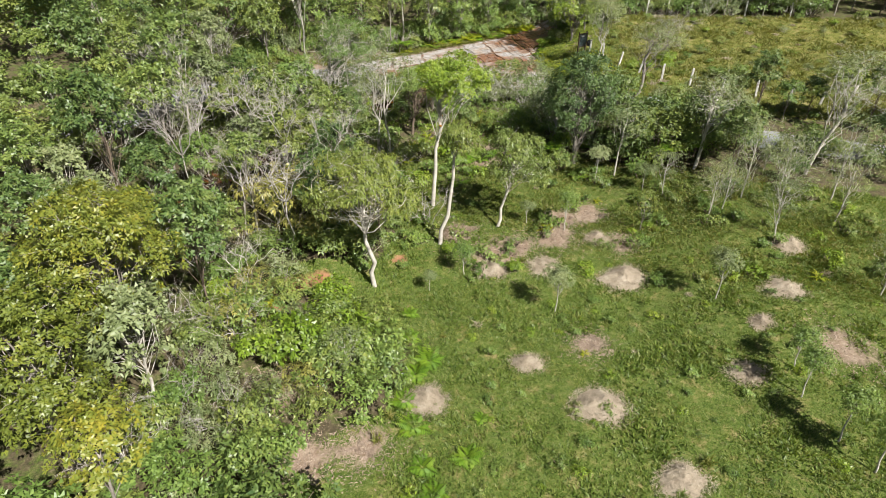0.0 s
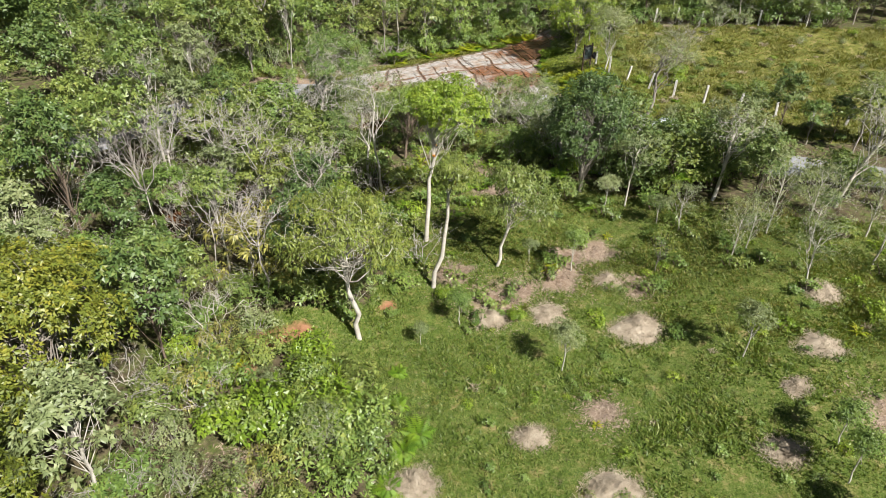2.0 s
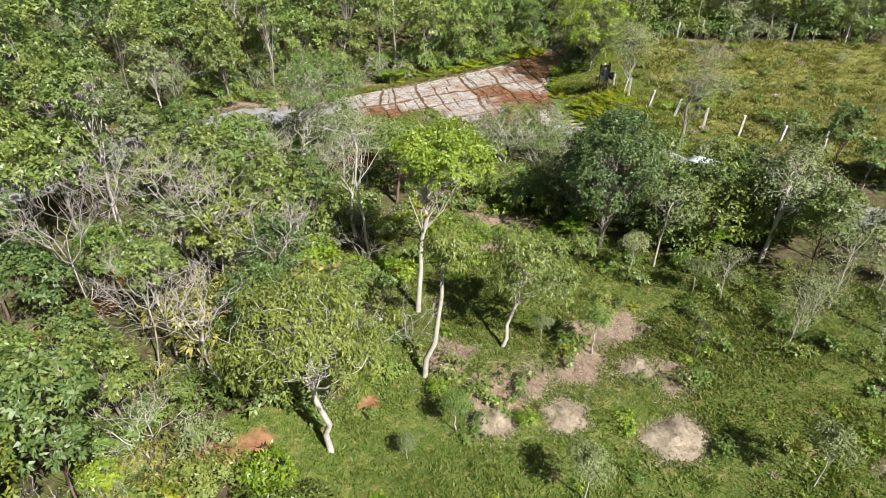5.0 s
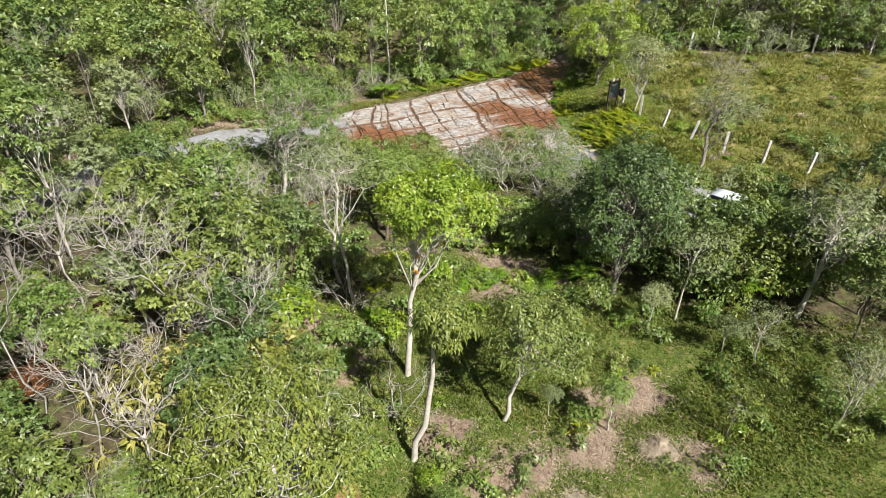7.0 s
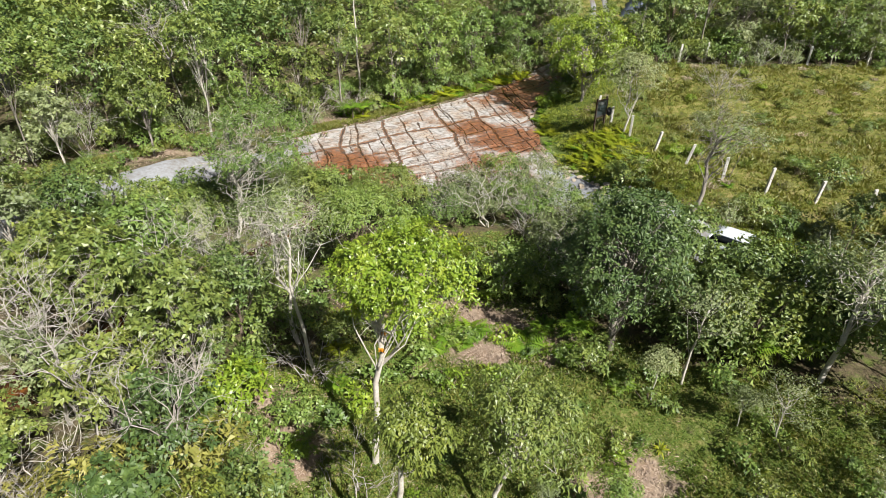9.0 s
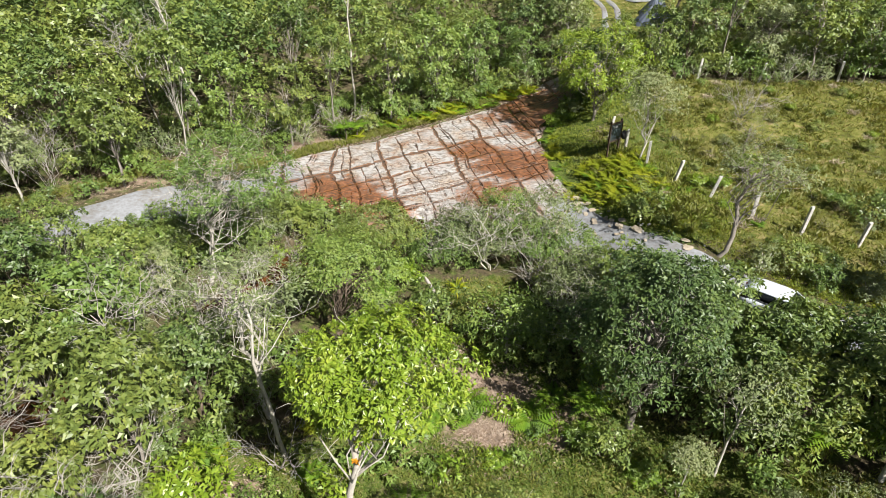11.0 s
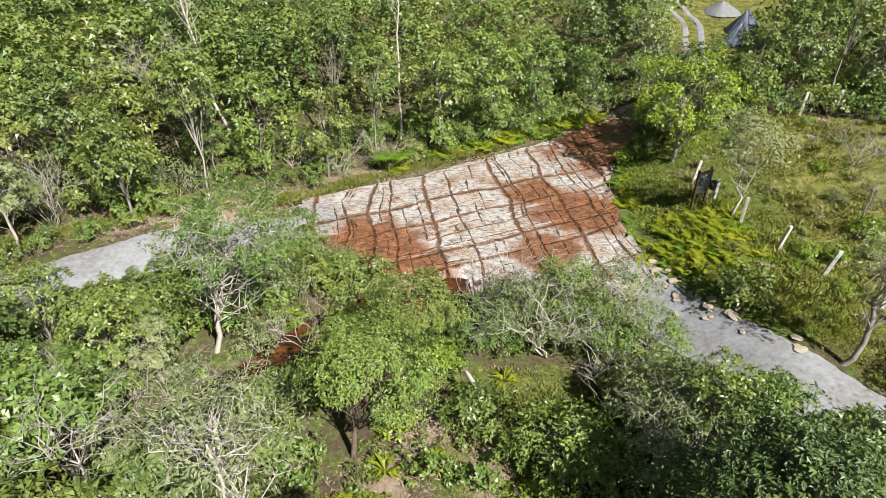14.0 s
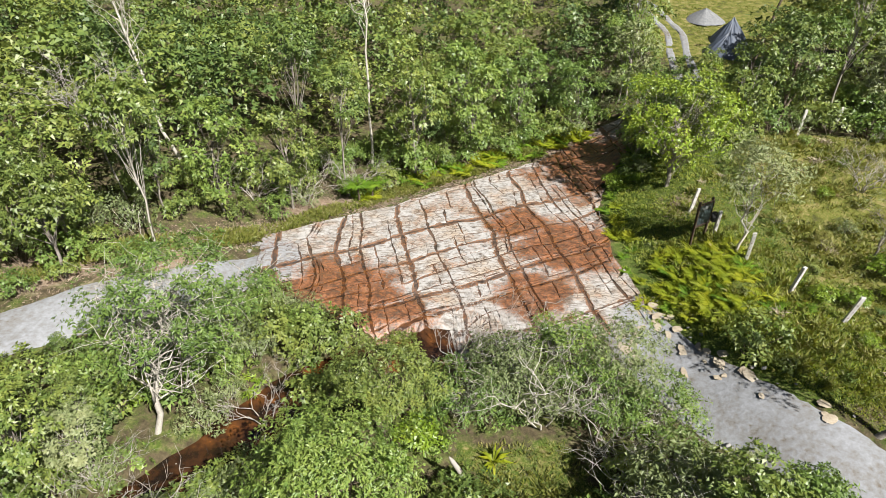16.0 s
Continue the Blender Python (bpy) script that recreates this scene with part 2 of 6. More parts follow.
def rock_material(name, proud):
    """Pale jointed sandstone; iron water has stained it rust in two broad fans and along the cracks."""
    m, n, l, b = material(name)
    g = n.new("ShaderNodeNewGeometry")
    big = world_noise(n, l, 0.55, 5.0, 0.6)
    mid = world_noise(n, l, 2.6, 6.0, 0.7)
    fine = world_noise(n, l, 9.0, 6.0, 0.75)
    def fan(cx, cy, r):
        d = n.new("ShaderNodeVectorMath")
        d.operation = "DISTANCE"
        flat = n.new("ShaderNodeVectorMath")
        flat.operation = "MULTIPLY"
        flat.inputs[1].default_value = (1, 1, 0)
        l.new(g.outputs["Position"], flat.inputs[0])
        l.new(flat.outputs[0], d.inputs[0])
        d.inputs[1].default_value = (cx, cy, 0)
        k = n.new("ShaderNodeMapRange")
        k.inputs[1].default_value, k.inputs[2].default_value, k.inputs[3].default_value, k.inputs[4].default_value = r * 0.55, r * 1.35, 1.0, 0.0
        l.new(d.outputs["Value"], k.inputs[0])
        return k.outputs[0]
    def most(a, c):
        x = n.new("ShaderNodeMath")
        x.operation = "MAXIMUM"
        l.new(a, x.inputs[0])
        l.new(c, x.inputs[1])
        return x.outputs[0]
    stained = most(most(fan(-8.4, 66.4, 3.4), fan(-4.4, 64.4, 2.2)), most(most(fan(4.9, 72.8, 3.0), fan(1.7, 75.6, 2.0)), most(fan(8.6, 85.2, 5.4), fan(2.4, 67.6, 2.0))))
    s = n.new("ShaderNodeMath")
    s.operation = "MULTIPLY_ADD"
    s.inputs[1].default_value = 0.9
    l.new(mid.outputs[0], s.inputs[0])
    each = n.new("ShaderNodeObjectInfo")
    own = n.new("ShaderNodeMath")
    own.operation = "MULTIPLY_ADD"
    own.inputs[1].default_value = 0.42
    l.new(each.outputs["Random"], own.inputs[0])
    patch = n.new("ShaderNodeMath")
    patch.operation = "MULTIPLY_ADD"
    patch.inputs[1].default_value = 1.7
    l.new(big.outputs[0], patch.inputs[0])
    l.new(stained, patch.inputs[2])
    l.new(patch.outputs[0], own.inputs[2])
    l.new(own.outputs[0], s.inputs[2])
    grit = n.new("ShaderNodeMath")
    grit.operation = "MULTIPLY_ADD"
    grit.inputs[1].default_value = 1.5
    l.new(fine.outputs[0], grit.inputs[0])
    l.new(s.outputs[0], grit.inputs[2])
    half = n.new("ShaderNodeMath")
    half.operation = "MULTIPLY"
    half.inputs[1].default_value = 0.25
    l.new(grit.outputs[0], half.inputs[0])
    rust_mask = ramp(n, l, half.outputs[0], [(0.585, (0, 0, 0)), (0.70, (0.92, 0.92, 0.92))]).outputs[0]
    pale = ramp(n, l, mid.outputs[0], [(0.36, (0.100, 0.088, 0.076)), (0.46, (0.320, 0.308, 0.290)), (0.70, (0.455, 0.445, 0.430))]).outputs[0]
    cream = mix_rgb(n, l, ramp(n, l, big.outputs[0], [(0.45, (0, 0, 0)), (0.65, (1, 1, 1))]).outputs[0], pale, (0.350, 0.290, 0.225))
    greyzone = most(fan(-13.6, 69.6, 2.6), fan(9.0, 66.0, 2.2))
    gs = n.new("ShaderNodeMath")
    gs.operation = "MULTIPLY_ADD"
    gs.inputs[1].default_value = 0.6
    l.new(mid.outputs[0], gs.inputs[0])
    l.new(greyzone, gs.inputs[2])
    grey_mask = ramp(n, l, gs.outputs[0], [(0.62, (0, 0, 0)), (0.95, (1, 1, 1))]).outputs[0]
    c = mix_rgb(n, l, grey_mask, cream, (0.270, 0.275, 0.285))
    rust = ramp(n, l, mix_rgb(n, l, 0.5, mid.outputs[0], fine.outputs[0]), [(0.40, (0.030, 0.013, 0.006)), (0.47, (0.115, 0.042, 0.014)), (0.54, (0.250, 0.084, 0.022)), (0.64, (0.350, 0.170, 0.080))]).outputs[0]
    c = mix_rgb(n, l, rust_mask, c, rust)
    # wet dark brown at the upper right end, with tree shade painted into it
    wet_shade = n.new("ShaderNodeMath")
    wet_shade.operation = "MULTIPLY_ADD"
    wet_shade.inputs[1].default_value = 1.3
    l.new(mid.outputs[0], wet_shade.inputs[0])
    l.new(fan(9.4, 86.2, 6.4), wet_shade.inputs[2])
    c = mix_rgb(n, l, ramp(n, l, wet_shade.outputs[0], [(1.05, (0, 0, 0)), (1.45, (0.92, 0.92, 0.92))]).outputs[0], c, (0.026, 0.014, 0.008))
    # iron water has seeped from the open joints into the blocks' edges
    rim = n.new("ShaderNodeAttribute")
    rim.attribute_name = "seep"
    soak = n.new("ShaderNodeMath")
    soak.operation = "MULTIPLY_ADD"
    soak.inputs[1].default_value = 0.9
    l.new(mid.outputs[0], soak.inputs[0])
    l.new(rim.outputs["Fac"], soak.inputs[2])
    c = mix_rgb(n, l, ramp(n, l, soak.outputs[0], [(0.98, (0, 0, 0)), (1.25, (0.85, 0.85, 0.85))]).outputs[0], c, ramp(n, l, fine.outputs[0], [(0.35, (0.050, 0.022, 0.010)), (0.60, (0.260, 0.110, 0.035))]).outputs[0])
    # lichen and crack lines in the block
    crack = n.new("ShaderNodeTexVoronoi")
    crack.feature = "DISTANCE_TO_EDGE"
    crack.inputs["Scale"].default_value = 2.6
    stretch = n.new("ShaderNodeMapping")
    stretch.inputs["Rotation"].default_value = (0, 0, radians(-29))
    stretch.inputs["Scale"].default_value = (0.7, 1.6, 1.0)
    warp = mix_rgb(n, l, 0.16, g.outputs["Position"], mid.outputs["Color"], "ADD")
    l.new(warp, stretch.inputs[0])
    l.new(stretch.outputs[0], crack.inputs["Vector"])
    line = ramp(n, l, crack.outputs[0], [(0.02, (1, 1, 1)), (0.07, (0, 0, 0))]).outputs[0]
    part_line = n.new("ShaderNodeMath")
    part_line.operation = "MULTIPLY"
    l.new(line, part_line.inputs[0])
    l.new(ramp(n, l, big.outputs[0], [(0.42, (0.15, 0.15, 0.15)), (0.60, (0.9, 0.9, 0.9))]).outputs[0], part_line.inputs[1])
    c = mix_rgb(n, l, part_line.outputs[0], c, (0.060, 0.034, 0.022))
    lay = n.new("ShaderNodeMapping")
    lay.inputs["Rotation"].default_value = (0, 0, radians(-31))
    lay.inputs["Scale"].default_value = (1.6, 9.0, 1.0)
    l.new(g.outputs["Position"], lay.inputs[0])
    dash = n.new("ShaderNodeTexNoise")
    dash.inputs["Scale"].default_value, dash.inputs["Detail"].default_value = 1.0, 3.0
    l.new(lay.outputs[0], dash.inputs["Vector"])
    c = mix_rgb(n, l, ramp(n, l, dash.outputs[0], [(0.55, (0, 0, 0)), (0.62, (0.65, 0.65, 0.65))]).outputs[0], c, (0.120, 0.085, 0.060))
    if not proud:
        c = mix_rgb(n, l, 0.85, c, ramp(n, l, mid.outputs[0], [(0.38, (0.014, 0.009, 0.006)), (0.54, (0.070, 0.028, 0.010)), (0.72, (0.220, 0.080, 0.016))]).outputs[0])
    l.new(c, b.inputs["Base Color"])
    wet = n.new("ShaderNodeMapRange")
    wet.inputs[3].default_value, wet.inputs[4].default_value = (0.85, 0.38) if proud else (0.35, 0.18)
    l.new(rust_mask, wet.inputs[0])
    l.new(wet.outputs[0], b.inputs["Roughness"])
    bump(n, l, b, fine.outputs[0], 0.5, 0.03)
    return m


def water_material():
    m, n, l, b = material("tea_brown_water")
    v = world_noise(n, l, 0.8, 5.0, 0.6)
    r = ramp(n, l, v.outputs[0], [(0.36, (0.012, 0.008, 0.005)), (0.50, (0.040, 0.018, 0.008)), (0.60, (0.085, 0.034, 0.011)), (0.70, (0.230, 0.085, 0.020))])
    l.new(r.outputs[0], b.inputs["Base Color"])
    b.inputs["Roughness"].default_value, b.inputs["Specular IOR Level"].default_value = 0.06, 0.5
    ripple = world_noise(n, l, 6.0, 3.0)
    bump(n, l, b, ripple.outputs[0], 0.12, 0.03)
    return m


GROUND, ROCK, ROCK_BED, WATER = ground_material(), rock_material("sandstone", True), rock_material("sandstone_bed", False), water_material()


# ---- building helpers ----
def mesh_of(name, verts, faces, mats, smooth=False, index=None):
    me = bpy.data.meshes.new(name)
    me.from_pydata([tuple(v) for v in verts], [], [tuple(f) for f in faces])
    for m in (mats if isinstance(mats, (list, tuple)) else [mats]):
        me.materials.append(m)
    if smooth:
        me.polygons.foreach_set("use_smooth", [True] * len(me.polygons))
    if index is not None:
        me.polygons.foreach_set("material_index", index)
    me.update()
    return me


def piece(name, me, parent, label=""):
    ob = new(name, me)
    ob.parent = parent
    return tagged(ob, label) if label else ob


def part(name, bm, material_, parent, label=""):
    me = bpy.data.meshes.new(name)
    bm.to_mesh(me)
    bm.free()
    me.materials.append(material_)
    return piece(name, me, parent, label)


def box(bm, m, sx, sy, sz, bevel=0.0):
    made = bmesh.ops.create_cube(bm, size=1.0, matrix=m @ Matrix.Diagonal((sx, sy, sz, 1)))
    if bevel:
        edges = list({e for v in made["verts"] for e in v.link_edges})
        bmesh.ops.bevel(bm, geom=edges, offset=bevel, segments=2, affect="EDGES", profile=0.6)


def tubes(lines, sides=5):
    """Tapered tubes along lines of (point, radius)."""
    verts, faces = [], []
    for line in lines:
        base = len(verts)
        pts = [Vector(p) for p, r in line]
        for i, (p, r) in enumerate(line):
            d = (pts[min(i + 1, len(pts) - 1)] - pts[max(i - 1, 0)]).normalized()
            u = d.cross(Vector((0.31, 0.87, 0.12))).normalized()
            w = d.cross(u)
            for k in range(sides):
                a = 2 * math.pi * k / sides
                verts.append(pts[i] + (u * math.cos(a) + w * math.sin(a)) * r)
        n = len(line)
        for i in range(n - 1):
            for k in range(sides):
                k2 = (k + 1) % sides
                faces.append((base + i * sides + k, base + i * sides + k2, base + (i + 1) * sides + k2, base + (i + 1) * sides + k))
        faces.append(tuple(base + (n - 1) * sides + k for k in range(sides)))
    return verts, faces


def leaves(at, way, up, length, width, fold=0.12, sag=0.15, kite=True):
    """Leaves from arrays of base, direction, face normal, length and width: folded kites, or slim three-cornered ones for small leaves."""
    at, way, up = np.asarray(at), np.asarray(way), np.asarray(up)
    way = way / np.linalg.norm(way, axis=1)[:, None]
    side = np.cross(way, up)
    side /= np.linalg.norm(side, axis=1)[:, None] + 1e-9
    nor = np.cross(side, way)
    length, width = np.asarray(length)[:, None], np.asarray(width)[:, None]
    tip = at + way * length - np.array([0, 0, 1]) * sag * length
    if not kite:
        mid = at + way * length * 0.3
        return np.stack([mid + side * width * 0.62, tip, at - side * width * 0.5], 1).reshape(-1, 3), np.arange(len(at) * 3).reshape(-1, 3)
    mid = at + way * length * 0.45 + nor * fold * width
    verts = np.stack([at, mid + side * width / 2, tip, mid - side * width / 2], 1).reshape(-1, 3)
    return verts, np.arange(len(at) * 4).reshape(-1, 4)


def bent(rng, a, b, r0, r1, n=4, wander=0.1):
    """A wandering line from a to b with radii r0 to r1."""
    a, b = Vector(a), Vector(b)
    d = (b - a).length
    out = []
    for i in range(n + 1):
        k = i / n
        p = a.lerp(b, k)
        if 0 < i < n:
            p = p + Vector((rng.uniform(-1, 1), rng.uniform(-1, 1), rng.uniform(-1, 1))) * d * wander
        out.append((p, r0 + (r1 - r0) * k))
    return out


def skeleton(rng, height, top, rx, rz, trunk_r, limbs, lean=(0, 0), fork=0.45, wander=0.1, twigs=3, off=(0, 0), low=-0.35, joints=4):
    """Trunk and limbs of a tree whose crown is centred at height top; returns the lines and the limbs' ends."""
    head = Vector((lean[0], lean[1], top))
    trunk = bent(rng, (0, 0, -0.25), head, trunk_r, trunk_r * 0.45, 6, 0.02 if wander < 0.13 else 0.045)
    lines, ends = [trunk], []
    for i in range(limbs):
        a = 2.4 * i + rng.uniform(-0.5, 0.5)
        e = rng.uniform(low, 1.0)
        k = rng.uniform(0.55, 0.95)
        c = math.cos(e * 1.35)
        end = Vector((lean[0] + off[0] + rx * k * c * math.cos(a), lean[1] + off[1] + rx * k * c * math.sin(a), top + rz * k * math.sin(e * 1.35)))
        start_k = fork + (0.98 - fork) * rng.random()
        j = min(5, int(start_k * 6))
        p0 = trunk[j][0].lerp(trunk[j + 1][0], start_k * 6 - j)
        line = bent(rng, p0, end, trunk_r * rng.uniform(0.13, 0.30), trunk_r * 0.05, joints, wander)
        lines.append(line)
        ends.append(end)
        for t in range(twigs):
            q = line[rng.randint(min(2, joints - 1), joints)][0]
            lines.append(bent(rng, q, q + Vector((rng.uniform(-1, 1), rng.uniform(-1, 1), rng.uniform(-0.2, 0.9))) * rx * 0.38, trunk_r * 0.075, trunk_r * 0.02, 3 if joints > 3 else 2, wander))
    return lines, ends


FULLNESS = 1.9      # leaves to a tuft, for all small-leaved crowns


def crown(rng, ends, centre, blob, clusters, each, length, width, spread, sag=0.15, rise=0.5, turn=0.6, kite=False):
    """Leaves in domed tufts that sit on uneven clumps round the limbs' ends: each leaf splays from its tuft's top."""
    g = np.random.default_rng(rng.randint(0, 10 ** 6))
    at, way, up, ln = [], [], [], []
    c0 = np.array(centre)
    for e in ends:
        e = np.array(e)
        rb = blob * g.uniform(0.55, 1.25)
        d = g.normal(size=(clusters, 3))
        d[:, 2] = np.abs(d[:, 2]) * 0.9 - 0.25
        d /= np.linalg.norm(d, axis=1)[:, None]
        tips = e + d * rb * g.uniform(0.65, 1.05, (clusters, 1)) * np.array([1, 1, 0.7])
        for q, n in zip(tips, d):
            k = max(4, int(each * (1.0 if kite else FULLNESS) * g.uniform(0.6, 1.3)))
            pole = n * 0.6 + (q - c0) / (np.linalg.norm(q - c0) + 1e-6) * 0.6 + np.array([0, 0, 0.35])
            pole /= np.linalg.norm(pole)
            face = pole * 0.8 + g.normal(size=(k, 3)) * 0.55
            face /= np.linalg.norm(face, axis=1)[:, None]
            splay = face - pole * (face @ pole)[:, None]
            at.append(q + face * spread * 1.5 * g.uniform(0.4, 1.0, (k, 1)))
            way.append(splay * 1.2 + face * 0.3 + g.normal(size=(k, 3)) * turn * 0.35 + np.array([0, 0, rise * 0.15]))
            up.append(face + pole * 0.4 + g.normal(size=(k, 3)) * 0.22)
            ln.append(length * g.uniform(0.65, 1.3, k))
    ln = np.concatenate(ln)
    return leaves(np.concatenate(at), np.concatenate(way), np.concatenate(up), ln, ln * width / length, 0.12, sag, kite)


def tree(name, label, category, seed, bark, leaf, height, top, rx, rz, trunk_r, limbs, blob, clusters, each, length, width, spread,
         lean=(0, 0), fork=0.45, wander=0.1, sag=0.15, rise=0.5, twigs=3, group="", off=(0, 0), turn=0.6, low=-0.35, joints=4, sides=6, kite=True):
    """A tree at the origin: trunk with its limbs, and a crown of single leaves."""
    rng = random.Random(seed)
    root = tagged(new(name), label, category, group)
    lines, ends = skeleton(rng, height, top, rx, rz, trunk_r, limbs, lean, fork, wander, twigs, off, low, joints)
    v, f = tubes(lines, sides)
    piece("trunk", mesh_of("trunk", v, f, bark, True), root)
    if each:
        v, f = crown(rng, ends, (lean[0] + off[0], lean[1] + off[1], top - rz * 0.3), blob, clusters, each, length, width, spread, sag, rise, turn, kite)
        piece("crown", mesh_of("crown", v, f, leaf), root)
    return root


def bush(name, label, category, seed, bark, leaf, rx, h, stems, blob, clusters, each, length, width, spread, sag=0.15, rise=0.5, group="", turn=0.6):
    """A shrub: several stems from the ground and a low mass of leaves."""
    rng = random.Random(seed)
    root = tagged(new(name), label, category, group)
    lines, ends = [], []
    for i in range(stems):
        a = 2.4 * i + rng.uniform(-0.4, 0.4)
        k = math.sqrt((i + 0.4) / stems) * rx * rng.uniform(0.75, 1.05)
        end = (math.cos(a) * k, math.sin(a) * k, h * rng.uniform(0.35, 0.85) * (1 - 0.45 * (k / rx) ** 2))
        lines.append(bent(rng, (math.cos(a) * k * 0.12, math.sin(a) * k * 0.12, -0.15), end, 0.035, 0.012, 2, 0.08))
        ends.append(end)
    v, f = tubes(lines, 3)
    piece("wood", mesh_of("wood", v, f, bark, True), root)
    v, f = crown(rng, ends, (0, 0, h * 0.25), blob, clusters, each, length * 0.78, width * 0.80, spread, sag, rise, turn, False)
    piece("foliage", mesh_of("foliage", v, f, leaf), root)
    return root


def bare_shrub(name, label, category, seed, wood, rx, h, stems, depth=3, r=0.05, fan=1.0, group="", trunk=0.0):
    """A leafless shrub or dead tree of forking twigs."""
    rng = random.Random(seed)
    root = tagged(new(name), label, category, group)
    lines = []
    def fork(p, d, length, rad, level):
        e = p + d * length
        line = bent(rng, p, e, rad, rad * 0.6, 3 if level > 1 else 2, 0.13)
        lines.append(line)
        if level:
            for _ in range(rng.randint(2, 3)):
                q = line[rng.randint(len(line) // 2, len(line) - 1)][0]
                n = (d + Vector((rng.uniform(-1, 1), rng.uniform(-1, 1), rng.uniform(-0.5, 0.6))) * 1.05 * fan).normalized()
                fork(q, n, length * rng.uniform(0.5, 0.85), rad * 0.58, level - 1)
    foot = Vector((0, 0, -0.2))
    if trunk:
        lines.append(bent(rng, foot, (rx * 0.1, 0, trunk), r * 1.15, r * 0.8, 4, 0.05))
        foot = Vector((rx * 0.1, 0, trunk * 0.95))
    for i in range(stems):
        a = 2.4 * i
        d = Vector((math.cos(a) * rx / (h - trunk), math.sin(a) * rx / (h - trunk), 1)).normalized()
        fork(foot, d, math.hypot(h - trunk, rx) * 0.36, r * 0.7, depth + 1)
    v, f = tubes(lines, 3)
    piece("wood", mesh_of("wood", v, f, wood, True), root)
    return root


def frond(rng, length, droop, width, pairs, tilt):
    """One fern frond along +x, in one piece: a thin rib with pairs of tapering, drooping leaflets that grow from it."""
    verts, faces = [], []
    for i in range(pairs + 2):
        k = i / (pairs + 1.0)
        x, z = length * k * math.cos(tilt * (1 - 0.4 * k)), length * (k * math.sin(tilt) - droop * k * k)
        verts += [(x, 0, z), (x, 0, z - 0.02 * (1 - 0.7 * k))]
        if i:
            b = 2 * i
            faces.append((b - 2, b, b + 1, b - 1))
    ribs = len(verts)
    for i in range(1, pairs + 1):
        k = (i + 0.5) / (pairs + 1.0)
        x, _, z = verts[2 * i]
        w = max(0.04, width * math.sin(math.pi * min(1.0, 0.16 + 0.84 * k)) ** 0.7 * (1.05 - 0.5 * k))
        for s in (-1, 1):
            l = w * rng.uniform(0.85, 1.1)
            dx, dz, half = 0.42 * l, -0.30 * l, 0.15 * l + 0.008
            base = len(verts)
            verts += [(x + 0.42 * dx + half, 0.42 * s * l, z + 0.25 * dz), (x + dx, s * l, z + dz), (x + 0.42 * dx - half, 0.42 * s * l, z + 0.12 * dz)]
            faces.append((2 * i, base, base + 1, base + 2) if s > 0 else (2 * i, base + 2, base + 1, base))
    return np.array(verts, float), faces


def fern(name, label, category, seed, leaf, fronds, length, droop=0.55, width=0.32, trunk=0.0, pairs=13, tilt=0.75, group=""):
    """A fern: fronds round a crown, on a short trunk where it has one."""
    rng = random.Random(seed)
    root = tagged(new(name), label, category, group)
    if trunk:
        v, f = tubes([bent(rng, (0, 0, -0.1), (0.05, 0.03, trunk), 0.09, 0.06, 4, 0.03)], 6)
        piece("trunk", mesh_of("trunk", v, f, BARK_BROWN, True), root)
    for i in range(fronds):
        a = 2 * math.pi * i / fronds + rng.uniform(-0.25, 0.25)
        v, f = frond(rng, length * rng.uniform(0.75, 1.15), droop * rng.uniform(0.7, 1.2), width, pairs, tilt * rng.uniform(0.7, 1.25))
        v = v @ np.array(Matrix.Rotation(a, 3, "Z")).T + np.array([0.05 * (trunk > 0), 0.03 * (trunk > 0), trunk])
        piece("frond", mesh_of("frond", v, f, leaf), root)
    return root


def stand(x, y, turn=0.0, scale=1.0, stretch=1.0, sink=0.0):
    """Where a thing stands on the ground, turned and scaled."""
    return Matrix.Translation((x, y, bumpy(x, y) - sink)) @ Matrix.Rotation(turn, 4, "Z") @ Matrix.Diagonal((scale, scale, scale * stretch, 1))

# ---- the ground sheet ----
STRAW_SPOTS = [(-2.0, 21.6, 1.0), (6.6, 21.7, 1.15), (3.2, 24.5, 0.75), (9.5, 17.6, 0.9), (8.7, 36.5, 0.75), (1.5, 32.8, 0.85), (4.9, 33.4, 0.9), (9.8, 32.4, 1.25),
               (14.5, 24.1, 0.8), (18.7, 30.3, 0.9), (20.4, 34.1, 0.9), (16.4, 27.7, 0.55)]
BARE_SPOTS = [(-7.2, 17.6, 1.1), (-4.6, 18.6, 1.0), (-9.3, 21.4, 1.1), (6.8, 26.3, 0.8), (1.0, 47.0, 1.4), (3.4, 35.4, 1.0), (-6.2, 40.5, 1.5), (-0.8, 36.8, 1.2),
              (6.6, 38.6, 1.3), (1.6, 49.4, 1.3), (3.4, 48.6, 1.2), (5.4, 47.0, 1.1), (2.4, 46.4, 1.0), (0.2, 51.6, 0.9), (-4.0, 50.2, 1.2), (-2.6, 53.0, 0.9), (6.0, 36.4, 1.2), (8.6, 39.6, 1.1), (10.6, 36.0, 1.0), (-7.5, 42.5, 1.2), (1.8, 34.4, 1.5), (20.0, 26.0, 1.3), (22.5, 23.0, 1.2), (-9.0, 79.0, 1.6), (-4.0, 82.5, 1.2), (-12.5, 76.5, 1.8), (-18.5, 67.0, 2.4), (-23.0, 64.5, 2.2), (12.6, 76.6, 0.9)]
RUST_SPOTS = [(-10.6, 30.0, 1.1), (-8.8, 30.6, 0.7), (-11.0, 27.4, 0.7), (-9.5, 58.8, 0.7), (-4.5, 33.6, 0.6)]


